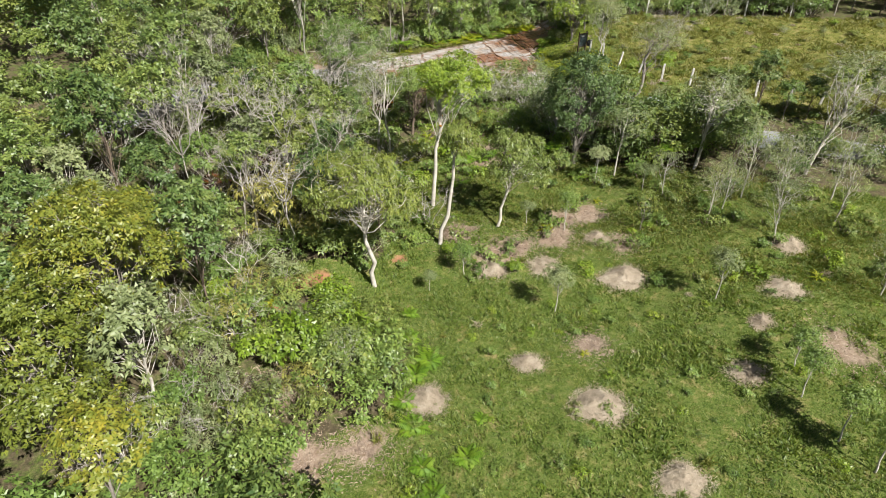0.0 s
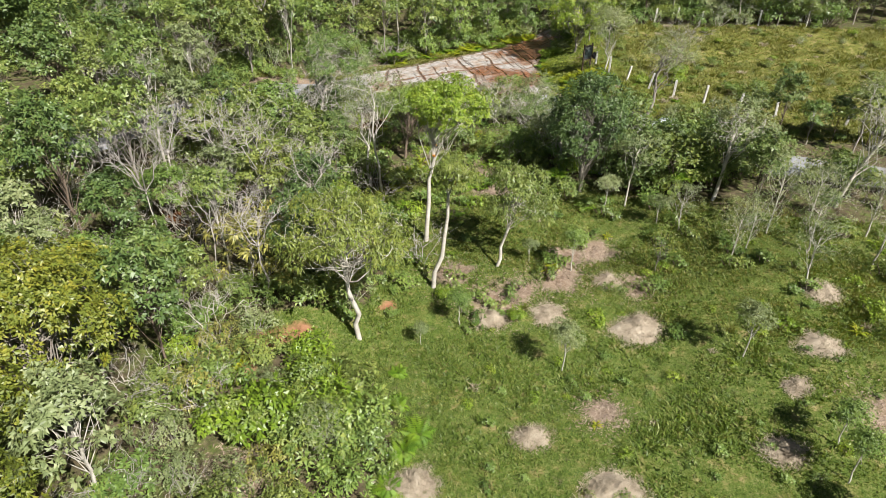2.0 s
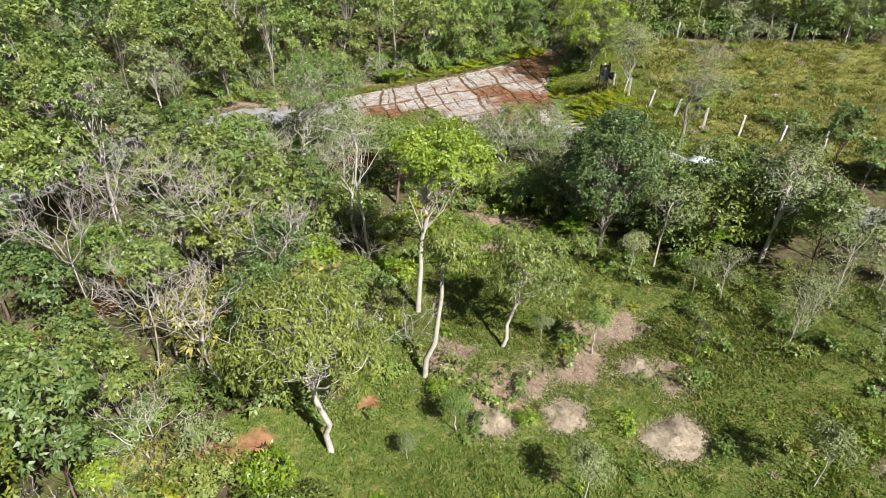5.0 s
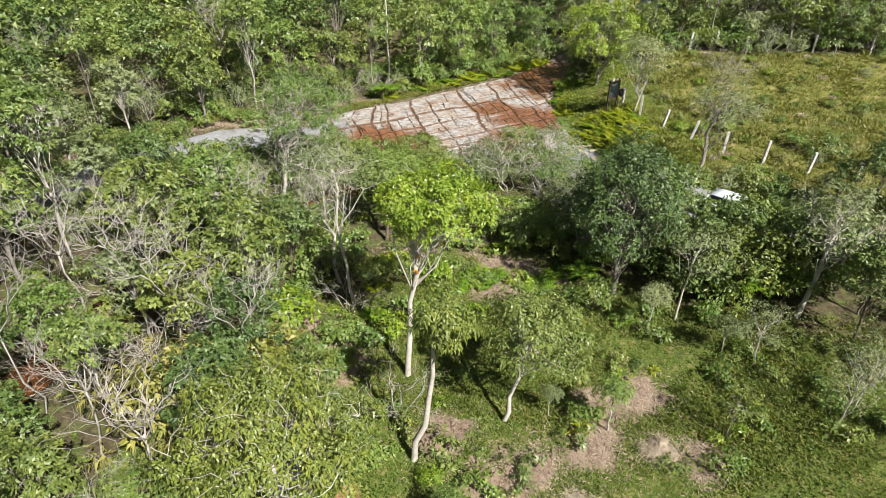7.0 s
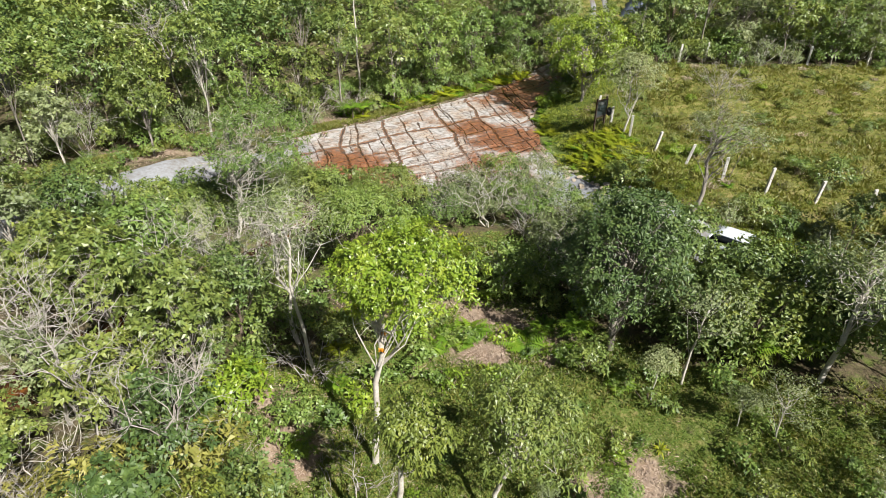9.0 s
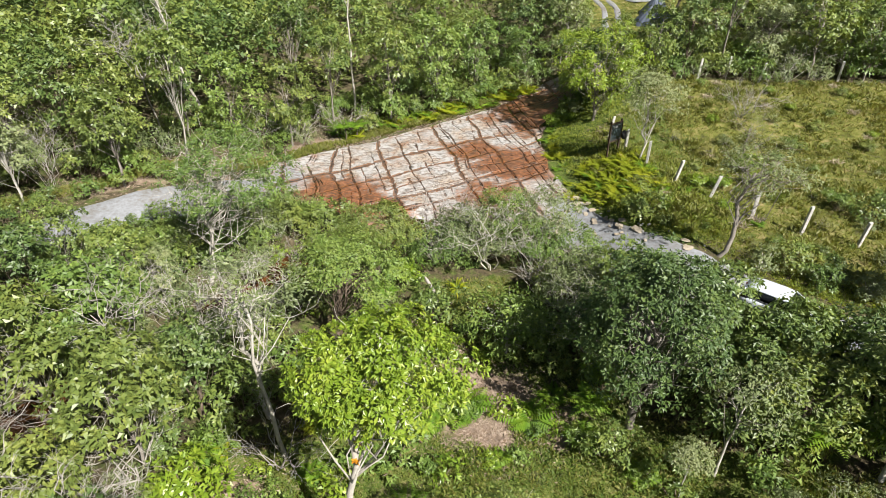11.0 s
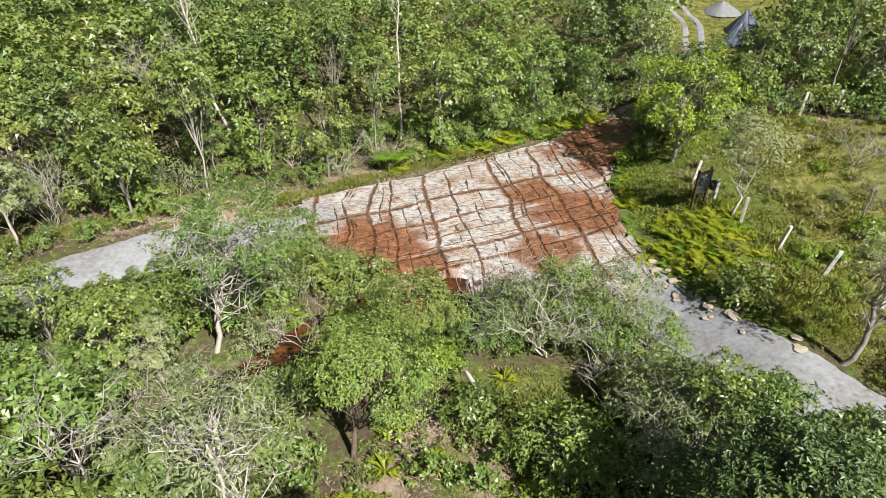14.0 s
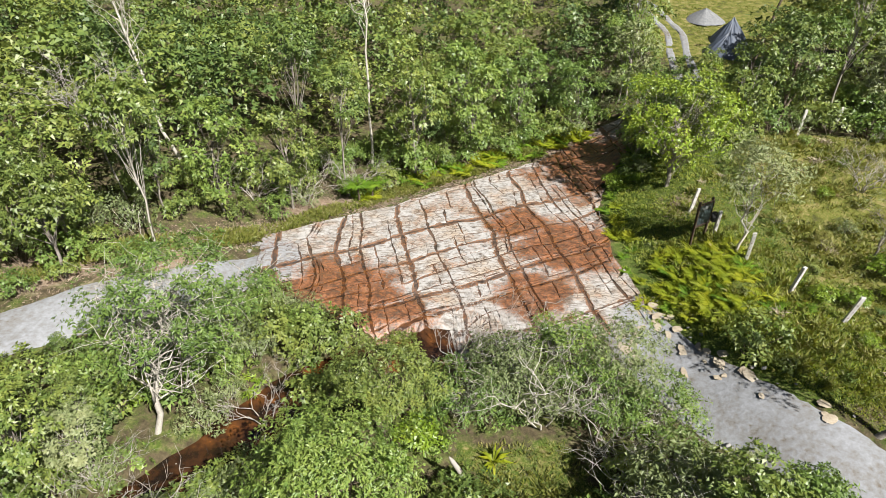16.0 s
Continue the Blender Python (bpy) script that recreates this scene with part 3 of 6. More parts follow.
def spots(x, y, where):
    best = 0.0
    for cx, cy, r in where:
        best = max(best, 1 - math.hypot(x - cx, y - cy) / (1.7 * r) + 0.5 * noise.noise((x * 0.9, y * 0.9, 15.0)) * (math.hypot(x - cx, y - cy) < 2.6 * r))
    return best


def steps(a, b, fine_a, fine_b, fine, coarse):
    out, v = [], a
    while v < b:
        out.append(v)
        v += fine if fine_a <= v < fine_b else coarse * (1 + 0.05 * min(abs(v - fine_a), abs(v - fine_b)))
    return out + [b]


def top_edge(x):
    """The upper edge of the rock, beyond which the forest begins."""
    return 74.4 + (x + 12) * 0.80 if x > -12 else 74.4 + (x + 12) * 1.0


def make_ground():
    xs, ys = steps(-900, 900, -36, 36, 0.5, 3.0), steps(-400, 1600, 8, 96, 0.5, 3.0)
    verts = [(x, y, bumpy(x, y)) for y in ys for x in xs]
    w = len(xs)
    faces = [(j * w + i, j * w + i + 1, (j + 1) * w + i + 1, (j + 1) * w + i) for j in range(len(ys) - 1) for i in range(w - 1)]
    me = mesh_of("ground", verts, faces, GROUND, True)
    near_dry = lambda x, y: inside(x, y, PASTURE) or inside(x, y, YARD)
    for name, rule in (("bare", lambda x, y: max(spots(x, y, BARE_SPOTS), 0.56 if -34 < x < 9 and top_edge(x) + 0.1 < y < top_edge(x) + 2.4 else 0.0)), ("rust", lambda x, y: spots(x, y, RUST_SPOTS)),
                       ("turf", lambda x, y: (0.63 - 0.09 * ss(38, 50, y)) if inside(x, y, CLEARING) else (0.62 if 8 < x < 19 and 59 < y < 88 else 0.4)), ("dry", lambda x, y: (0.6 - 0.4 * ss(20, 14, x) * ss(88, 80, y)) if near_dry(x, y) else (0.36 if inside(x, y, CLEARING) else 0.0))):
        a = me.attributes.new(name, "FLOAT", "POINT")
        a.data.foreach_set("value", [rule(x, y) if -90 < x < 90 and -70 < y < 150 else 0.15 for x, y, z in verts])
    return tagged(new("ground", me), "grassy clearing and leaf-littered forest floor with bare soil patches", "ground", "", "structure")


make_ground()


def ribbon(name, line, half, lift, mat, label, category, wob=0.25, step=0.6, across=6, crown_h=0.0):
    """A strip of road or water that follows the land along a line."""
    pts = []
    for (ax, ay), (bx, by) in zip(line, line[1:]):
        d = math.hypot(bx - ax, by - ay)
        n = max(1, int(d / step))
        pts += [(ax + (bx - ax) * i / n, ay + (by - ay) * i / n) for i in range(n)]
    pts.append(line[-1])
    for _ in range(6):
        pts = [pts[0]] + [((a[0] + 2 * b[0] + c[0]) / 4, (a[1] + 2 * b[1] + c[1]) / 4) for a, b, c in zip(pts, pts[1:], pts[2:])] + [pts[-1]]
    verts, faces = [], []
    for i, (x, y) in enumerate(pts):
        qx, qy = pts[min(i + 1, len(pts) - 1)]
        px, py = pts[max(i - 1, 0)]
        d = math.hypot(qx - px, qy - py)
        nx, ny = -(qy - py) / d, (qx - px) / d
        for k in range(across + 1):
            s = 2 * k / across - 1
            h = half * s + (wob * noise.noise((x * 0.5, y * 0.5, 5.0 + (s > 0))) if k in (0, across) else 0)
            vx, vy = x + nx * h, y + ny * h
            edge = -0.16 if k in (0, across) else 0.0
            verts.append((vx, vy, (bumpy(vx, vy) if lift > -0.2 else ground(x, y)) + lift + edge + crown_h * (1 - s * s)))
    w = across + 1
    for i in range(len(pts) - 1):
        faces += [(i * w + k, (i + 1) * w + k, (i + 1) * w + k + 1, i * w + k + 1) for k in range(across)]
    return tagged(new(name, mesh_of(name, verts, faces, mat, True)), label, category, "", "structure")


ribbon("road", ROAD_RIGHT, 2.1, 0.09, GRAVEL, "pale grey gravel road climbing from the rock ford", "road", 0.5)
ribbon("road", ROAD_LEFT, 1.9, 0.09, GRAVEL, "pale grey gravel road running into the forest", "road", 0.5)
ribbon("water", CREEK, 1.35, 0.32, WATER, "shallow tea-brown creek over stained rock", "creek", 0.3)
for sgn in (-0.85, 0.85):
    ribbon("road", [(17.4 + sgn, 97.0), (18.6 + sgn, 107.0), (19.8 + sgn, 114.0), (18.4 + sgn, 124.0), (14.0 + sgn, 134.0)], 0.45, 0.10, GRAVEL, "worn pale wheel rut across the yard grass", "track", 0.15)


# ---- things that are copied about ----
def scatter(protos, spots_, rng, lo=0.8, hi=1.2, sink=0.05):
    """Stands copies of the prototypes at the spots; the first of each is the prototype itself."""
    if all(len(s) > 3 for s in spots_):
        spots_ = sorted(spots_, key=lambda s: -s[3])
    for i, s in enumerate(spots_):
        p = protos[i % len(protos)] if len(s) < 3 else protos[s[2] % len(protos)]
        k = rng.uniform(lo, hi) * (s[3] if len(s) > 3 else 1.0)
        m = stand(s[0], s[1], rng.uniform(0, 6.28), k, rng.uniform(0.9, 1.15), sink)
        if p.get("placed"):
            c = copy_thing(p, m)
            del c["placed"]
        else:
            p.matrix_basis = stand(s[0], s[1], rng.uniform(0, 6.28), 1.0, 1.0, sink)
            p["placed"] = 1
    return protos


def darts(rng, x0, x1, y0, y1, gap, allowed, tries=6000, taken=None):
    """Spots in a rectangle of the plan, no two nearer than gap."""
    cell, out = {}, []
    for x, y, r in (taken or []):
        cell.setdefault((int(x // 3), int(y // 3)), []).append((x, y, r))
    for _ in range(tries):
        x, y = rng.uniform(x0, x1), rng.uniform(y0, y1)
        if not allowed(x, y):
            continue
        cx, cy = int(x // 3), int(y // 3)
        near = [q for i in (-1, 0, 1, 2, -2) for j in (-1, 0, 1, 2, -2) for q in cell.get((cx + i, cy + j), [])]
        if all(math.hypot(x - q[0], y - q[1]) > (q[2] + gap) / 2 for q in near):
            cell.setdefault((cx, cy), []).append((x, y, gap))
            out.append((x, y))
    return out


def open_ground(x, y, margin=0.0):
    """Where no forest grows."""
    if inside(x, y, CLEARING) or inside(x, y, SLAB) or inside(x, y, PASTURE) or inside(x, y, YARD):
        return True
    return near_line(x, y, ROAD_RIGHT) < 2.6 + margin or near_line(x, y, ROAD_LEFT) < 2.4 + margin or near_line(x, y, CREEK) < 1.55


def tallest(x, y):
    """How high the growth stands: low beside the rock and the road, full height further off."""
    if -12.5 < x < -6.5 and 49 < y < 59:
        return max(1.2, 0.85 * (57.5 - y) + 0.4)
    if -16 < x <= -12.5 and 49 < y < 67:
        return max(1.2, min(4.5, 0.8 * (63.5 - y) + 1.0))
    if -15 < x < 8 and 48 < y < 67:
        return max(0.8, 0.75 * (64.5 - y) + 0.6)
    if 8 <= x < 14.5 and 46 < y < 62:
        return max(0.8, 0.95 * (59.8 - 0.9 * (x - 8) - y) + 0.4)
    if -25 < x < -16 and 48 < y < 62:
        return max(1.6, 0.8 * (58.5 - y) + 1.6)
    if 21 < x < 31 and 40 < y < 49:
        return 2.6
    if 80 < y < 106 and 0.23 < x / (y - 40) < 0.40:
        return max(1.2, 21.0 - (y - 40) * 0.252 - ground(x, y))
    return 20.0


# ---- single trees that stand out ----
taken = []


def hero(root, x, y, r, turn=0.0, z=None):
    root.matrix_basis = stand(x, y, turn)
    if z is not None:
        root.location.z = z
    taken.append((x, y, r))
    return root


hero(tree("lime_tree", "tall tree with a dense bright lime-green crown and pale trunk", "tree", 11, BARK_PALE, LEAF_LIME, 11.0, 9.0, 2.6, 1.7, 0.17, 40, 0.80, 24, 17, 0.155, 0.075, 0.10,
          lean=(0.7, 0.5), fork=0.55, rise=0.6, turn=0.9, twigs=2, off=(0.5, 0.3)), -2.8, 40.2, 2.0)
hero(tree("dark_tree", "large dense tree with dark glossy green leaves", "tree", 12, BARK_GREY, LEAF_DARK, 10.2, 5.7, 2.8, 3.3, 0.20, 64, 0.95, 22, 15, 0.18, 0.08, 0.12,
          lean=(0.0, 0.0), fork=0.12, rise=0.5, twigs=1, low=-0.75, turn=0.9), 8.4, 47.0, 4.2)
hero(tree("pale_limbed_tree", "open spreading tree with bare pale limbs and drooping yellow-green leaves", "tree", 13, BARK_PALE, LEAF_DROOP, 9.5, 6.6, 3.4, 2.2, 0.17, 44, 1.0, 20, 16, 0.18, 0.068, 0.15,
          lean=(-0.3, 0.3), fork=0.55, sag=0.5, rise=-0.3, twigs=7, wander=0.14), -5.8, 30.8, 2.5)
hero(tree("white_trunk_tree", "slender leaning tree with a chalk-white trunk and small leafy head", "tree", 14, BARK_PALE, LEAF_DROOP, 9.0, 7.4, 1.0, 1.0, 0.16, 16, 0.65, 15, 16, 0.17, 0.065, 0.12,
          lean=(1.2, 0.3), fork=0.82, sag=0.5, rise=0.0, twigs=2), -2.0, 35.4, 1.5)
hero(tree("drooping_tree", "pale-trunked tree with long drooping yellow-green leaves", "tree", 15, BARK_PALE, LEAF_OLIVE, 7.4, 4.9, 2.1, 2.0, 0.12, 34, 0.8, 15, 15, 0.19, 0.07, 0.14,
          lean=(0.9, 0.2), fork=0.4, sag=0.45, rise=-0.1, turn=0.9, low=-0.7, twigs=3, off=(0.3, 0)), 1.9, 37.8, 2.0)
hero(tree("slim_tree", "slim tree with pale curved trunk and sparse grey-green top", "tree", 16, BARK_PALE, LEAF_GREY, 10.0, 8.4, 2.3, 1.5, 0.10, 14, 0.8, 9, 8, 0.17, 0.07, 0.2,
          lean=(-0.6, 0.2), fork=0.55, twigs=9, wander=0.15), -6.2, 44.7, 1.6)
hero(tree("round_tree", "rounded dense mid-green tree beside the creek", "tree", 17, BARK_BROWN, LEAF_BUSH, 7.0, 4.3, 2.7, 1.7, 0.14, 44, 0.85, 24, 15, 0.14, 0.065, 0.12,
          lean=(0.5, 0.4), fork=0.3, twigs=1, off=(0.2, 0.2)), -5.4, 51.5, 5.6)
hero(tree("round_tree", "rounded olive-green tree at the edge of the rock", "tree", 18, BARK_BROWN, LEAF_OLIVE, 5.4, 3.2, 2.3, 1.2, 0.11, 34, 0.75, 24, 15, 0.14, 0.06, 0.12,
          lean=(0.2, 0.3), fork=0.25, twigs=1), -3.9, 57.0, 4.6)
hero(tree("white_limbed_tree", "small tree with twisting white limbs and sparse foliage", "tree", 19, BARK_PALE, LEAF_GREY, 8.2, 5.4, 2.5, 1.8, 0.14, 22, 0.85, 12, 9, 0.20, 0.085, 0.17,
          lean=(0.6, 0.3), fork=0.35, twigs=9, wander=0.16), 16.9, 43.6, 2.2)
hero(tree("white_limbed_tree", "tall grey-barked tree with twisted lichen-white limbs above the creek", "tree", 20, BARK_PALE, LEAF_BUSH, 9.6, 6.4, 3.5, 2.3, 0.15, 50, 0.80, 15, 13, 0.16, 0.07, 0.13,
          lean=(0.7, 0.4), fork=0.3, twigs=6, wander=0.17, off=(1.3, 0.5), low=-0.6, joints=6), -13.7, 56.6, 2.4)
hero(tree("white_limbed_tree", "pale-limbed tree with thin grey-green leaves", "tree", 21, BARK_PALE, LEAF_GREY, 8.5, 6.4, 2.4, 1.7, 0.12, 18, 0.85, 11, 8, 0.17, 0.07, 0.2,
          lean=(-0.5, 0.3), fork=0.4, twigs=9, wander=0.16), -7.4, 46.6, 2.0)
hero(tree("crooked_tree", "crooked dark-trunked tree with feathery grey-green foliage by the road", "tree", 22, BARK_GREY, LEAF_GREY, 7.5, 5.0, 2.8, 1.5, 0.15, 24, 0.85, 9, 9, 0.18, 0.07, 0.18,
          lean=(0.9, 0.2), fork=0.4, twigs=6, wander=0.15, off=(0.5, 0)), 15.2, 57.6, 1.2)
hero(tree("bright_tree", "spreading tree with fresh bright-green leaves at the end of the rock", "tree", 23, BARK_GREY, LEAF_LIME, 9.4, 4.9, 3.9, 3.5, 0.14, 56, 0.95, 15, 11, 0.22, 0.105, 0.15,
          fork=0.12, twigs=2, low=-0.8, turn=0.9), 12.0, 79.6, 3.0)
hero(tree("thin_tree", "thin grey tree with an open grey-green crown", "tree", 24, BARK_PALE, LEAF_GREY, 7.0, 4.6, 2.1, 2.0, 0.09, 24, 0.85, 14, 9, 0.19, 0.08, 0.16,
          fork=0.25, twigs=5, wander=0.15), 13.9, 70.6, 1.6)
hero(tree("thin_tree", "young tree with a thin pale stem and sparse leaves", "tree", 25, BARK_PALE, LEAF_GREY, 6.0, 4.4, 1.7, 1.3, 0.07, 14, 0.7, 10, 8, 0.18, 0.08, 0.17,
          lean=(0.3, 0), fork=0.35, twigs=3), 11.2, 44.4, 1.5)
hero(tree("tall_thin_tree", "very tall thin white-stemmed tree with a small crown", "tree", 26, BARK_PALE, LEAF_GREY, 15.0, 13.2, 2.4, 1.6, 0.12, 12, 0.9, 10, 8, 0.24, 0.1, 0.2,
          fork=0.7, twigs=5), -9.6, 83.8, 1.4)
hero(tree("tall_thin_tree", "tall white-stemmed tree leaning over the forest", "tree", 27, BARK_PALE, LEAF_GREY, 14.0, 11.5, 2.6, 2.0, 0.13, 12, 0.9, 10, 8, 0.24, 0.1, 0.2,
          lean=(-2.2, 0.5), fork=0.6, twigs=6), -20.5, 75.5, 1.4)
hero(tree("ochre_tree", "tall leafy tree turning ochre and yellow", "tree", 28, BARK_GREY, LEAF_OCHRE, 10.4, 6.2, 3.2, 3.6, 0.2, 52, 1.1, 20, 12, 0.18, 0.09, 0.17,
          kite=False, low=-0.7, turn=0.9, fork=0.15, twigs=2), -17.0, 22.6, 4.0)
hero(tree("ochre_tree", "leafy tree with golden ochre foliage", "tree", 29, BARK_GREY, LEAF_OCHRE, 9.4, 5.6, 3.0, 3.4, 0.2, 46, 1.1, 20, 12, 0.18, 0.09, 0.17,
          kite=False, low=-0.7, turn=0.9, fork=0.15, twigs=3), -17.8, 17.6, 3.6)
hero(bare_shrub("dead_tree", "leafless grey tree with a fan of fine twigs", "dead tree", 31, DEADWOOD, 3.0, 6.4, 6, 3, 0.07, 1.1, trunk=2.4), -10.6, 49.0, 2.6)
hero(bare_shrub("dead_tree", "bleached fallen tree with bare branches over the rock", "dead tree", 32, DEADWOOD, 2.4, 6.0, 4, 3, 0.07, 0.9), 1.2, 61.6, 1.5)
hero(bare_shrub("dead_tree", "bleached bare branches leaning over the rock", "dead tree", 33, DEADWOOD, 2.4, 5.2, 4, 3, 0.065, 0.9), -1.0, 60.8, 1.0)
hero(bare_shrub("dead_shrub", "leafless grey shrub with dense fine twigs", "dead shrub", 34, DEADWOOD, 2.4, 5.6, 8, 3, 0.05, 0.8), -26.0, 62.8, 2.2)
hero(bare_shrub("dead_shrub", "dry brown-grey leafless shrub in the pasture", "dead shrub", 35, DEADWOOD, 2.6, 4.2, 8, 3, 0.05, 0.9), 23.6, 77.5, 2.0)
hero(tree("dry_shrub", "thin dry shrub with sparse dull leaves in the pasture", "shrub", 36, BARK_GREY, LEAF_GREY, 4.6, 2.6, 2.3, 1.6, 0.08, 16, 0.8, 7, 7, 0.12, 0.05, 0.2, fork=0.1, twigs=8), 21.2, 70.4, 2.0)
hero(tree("white_limbed_tree", "low sprawling tree with bare white limbs and fine grey-green leaves", "tree", 38, BARK_PALE, LEAF_GREY, 5.4, 3.1, 3.0, 1.3, 0.11, 30, 0.75, 12, 11, 0.15, 0.06, 0.14,
          fork=0.2, twigs=8, wander=0.15, low=-0.4), 7.2, 50.8, 2.0)
hero(tree("white_limbed_tree", "leaning tree with long bare white limbs and thin grey-green leaves", "tree", 39, BARK_PALE, LEAF_GREY, 9.5, 6.6, 3.2, 2.2, 0.14, 24, 0.85, 11, 8, 0.20, 0.08, 0.2,
          lean=(1.8, 0.4), fork=0.3, twigs=9, wander=0.16, off=(0.5, 0)), 24.8, 42.9, 1.6)
for n_, (x, y, h) in enumerate(((17.4, 45.6, 5.2), (19.6, 46.4, 4.0), (13.8, 47.8, 4.8), (31.4, 44.6, 4.6), (14.4, 45.4, 5.2), (12.0, 46.6, 5.0), (15.9, 49.4, 3.5), (18.0, 48.2, 3.9), (20.6, 47.0, 3.0), (14.4, 48.9, 4.3), (16.5, 50.2, 2.7), (18.6, 48.9, 3.2), (26.2, 46.0, 2.4))):
    hero(tree("dark_shrub", "dense glossy-leaved green shrub between clearing and road", "shrub", 41 + n_, BARK_BROWN, LEAF_DARK if n_ % 2 else LEAF_FOREST, h, h * 0.5, 1.5 + 0.12 * h, h * 0.42, 0.09, 26, 0.75, 13, 9, 0.24, 0.115, 0.14,
              fork=0.1, twigs=1, low=-0.9, turn=0.9, group="dark shrubs"), x, y, 2.6)
for n_, (x, y, h, leaf) in enumerate(((5.9, 60.4, 4.6, LEAF_GREY), (7.4, 58.4, 2.5, LEAF_BUSH), (3.4, 60.6, 4.2, LEAF_BUSH), (0.9, 59.8, 3.4, LEAF_GREY), (5.0, 59.0, 3.0, LEAF_BUSH), (-0.6, 58.8, 2.6, LEAF_BUSH), (2.2, 59.2, 2.6, LEAF_GREY))):
    hero(tree("creekside_shrub", "spreading grey-green shrub with pale stems below the rock", "shrub", 61 + n_, BARK_PALE, leaf, h, h * 0.55, 1.9, h * 0.4, 0.07, 24, 0.7, 14, 12, 0.15, 0.065, 0.14,
              fork=0.1, twigs=4, low=-0.6, turn=0.9, group="creekside shrubs"), x, y, 2.4)
for n_, (x, y, h, leaf) in enumerate(((3.2, 51.4, 3.2, LEAF_BUSH), (7.0, 53.8, 3.8, LEAF_GREY))):
    hero(tree("open_tree", "small leafy tree with pale limbs at the edge of the clearing", "tree", 81 + n_, BARK_PALE, leaf, h, h * 0.62, 2.0, h * 0.36, 0.09, 30, 0.8, 12, 9, 0.22, 0.10, 0.14,
              fork=0.2, twigs=4, low=-0.7, turn=0.9, wander=0.14, group="edge trees"), x, y, 2.4)

# ---- forest ----
R = random.Random(5)
def forest_tree(label, seed, bark, leaf, h, rx, limbs=24, clusters=11, each=7, length=0.25, width=0.13, twigs=1, fork=0.3, low=-0.8, top=0.56, rz=0.40, kite=False):
    """A wood tree, leafy nearly to the ground."""
    return tree("forest_tree", label, "tree", seed, bark, leaf, h, h * top, rx, h * rz, 0.12, limbs, 0.92, clusters, each, length, width, 0.13, fork=fork, twigs=twigs, group="forest trees", low=low, joints=2, sides=3, turn=0.85, kite=kite)


FOREST = [forest_tree("leafy mid-green forest tree in the dense wood", 101, BARK_GREY, LEAF_FOREST, 8.4, 2.2),
          forest_tree("olive-green forest tree in the dense wood", 102, BARK_GREY, LEAF_OLIVE, 7.8, 2.2),
          forest_tree("grey-green forest tree with some bare twigs", 103, BARK_GREY, LEAF_GREY, 7.6, 2.2, twigs=3, length=0.23, width=0.095),
          forest_tree("dark green forest tree with a rounded head", 104, BARK_BROWN, LEAF_DARK, 8.8, 2.2),
          forest_tree("fresh green forest tree with an uneven crown", 105, BARK_GREY, LEAF_BUSH, 7.6, 2.2),
          forest_tree("tall slender forest tree with a pale stem", 106, BARK_GREY, LEAF_FOREST, 11.5, 1.9, fork=0.45, low=-0.4, top=0.72, rz=0.24)]
def near_tree(label, seed, bark, leaf, h, rx, **more):
    """A tree of the near wood: a domed head on a bare lower stem."""
    given = dict(clusters=12, each=8, length=0.24, width=0.12, fork=0.35, low=-0.3, top=0.60, rz=0.33)
    given.update(more)
    return forest_tree(label, seed, bark, leaf, h, rx, **given)


NEAR_FOREST = [near_tree("leafy mid-green forest tree in the dense wood", 121, BARK_GREY, LEAF_FOREST, 8.4, 2.1),
               near_tree("olive-green forest tree in the dense wood", 122, BARK_GREY, LEAF_OLIVE, 7.8, 2.0),
               near_tree("grey-green forest tree with some bare twigs", 123, BARK_PALE, LEAF_GREY, 7.6, 2.1, twigs=3, clusters=10),
               near_tree("dark green forest tree with a rounded head", 124, BARK_BROWN, LEAF_DARK, 8.8, 2.1),
               near_tree("fresh green forest tree with an uneven crown", 125, BARK_GREY, LEAF_BUSH, 7.6, 2.0),
               near_tree("tall slender forest tree with a pale stem", 126, BARK_PALE, LEAF_FOREST, 11.5, 1.8, fork=0.45, top=0.72, rz=0.24),
               near_tree("forest tree with yellowing olive leaves", 127, BARK_GREY, LEAF_OCHRE, 8.6, 2.2, twigs=2)]
BUSHES = [bush("bush", "leafy green bush in the undergrowth", "bush", 201, BARK_BROWN, LEAF_BUSH, 1.3, 2.2, 12, 0.62, 10, 8, 0.24, 0.111, 0.14, group="undergrowth bushes"),
          bush("bush", "olive-green bush in the undergrowth", "bush", 202, BARK_BROWN, LEAF_OLIVE, 1.2, 2.0, 12, 0.6, 10, 8, 0.22, 0.104, 0.14, group="undergrowth bushes"),
          bush("bush", "dark green bush in the undergrowth", "bush", 203, BARK_BROWN, LEAF_FOREST, 1.4, 2.5, 13, 0.65, 10, 8, 0.25, 0.117, 0.14, group="undergrowth bushes"),
          bush("bush", "grey-green twiggy bush in the undergrowth", "bush", 204, BARK_GREY, LEAF_GREY, 1.3, 2.0, 12, 0.6, 10, 8, 0.20, 0.078, 0.14, group="undergrowth bushes"),
          bush("bush", "fresh lime-green bush with young leaves", "bush", 205, BARK_BROWN, LEAF_LIME, 1.0, 1.6, 10, 0.5, 10, 8, 0.24, 0.111, 0.14, group="undergrowth bushes"),
          bush("bush", "pale yellow feathery bush", "bush", 206, BARK_GREY, LEAF_PALE, 1.5, 2.4, 13, 0.7, 10, 8, 0.22, 0.065, 0.14, sag=0.4, group="undergrowth bushes")]
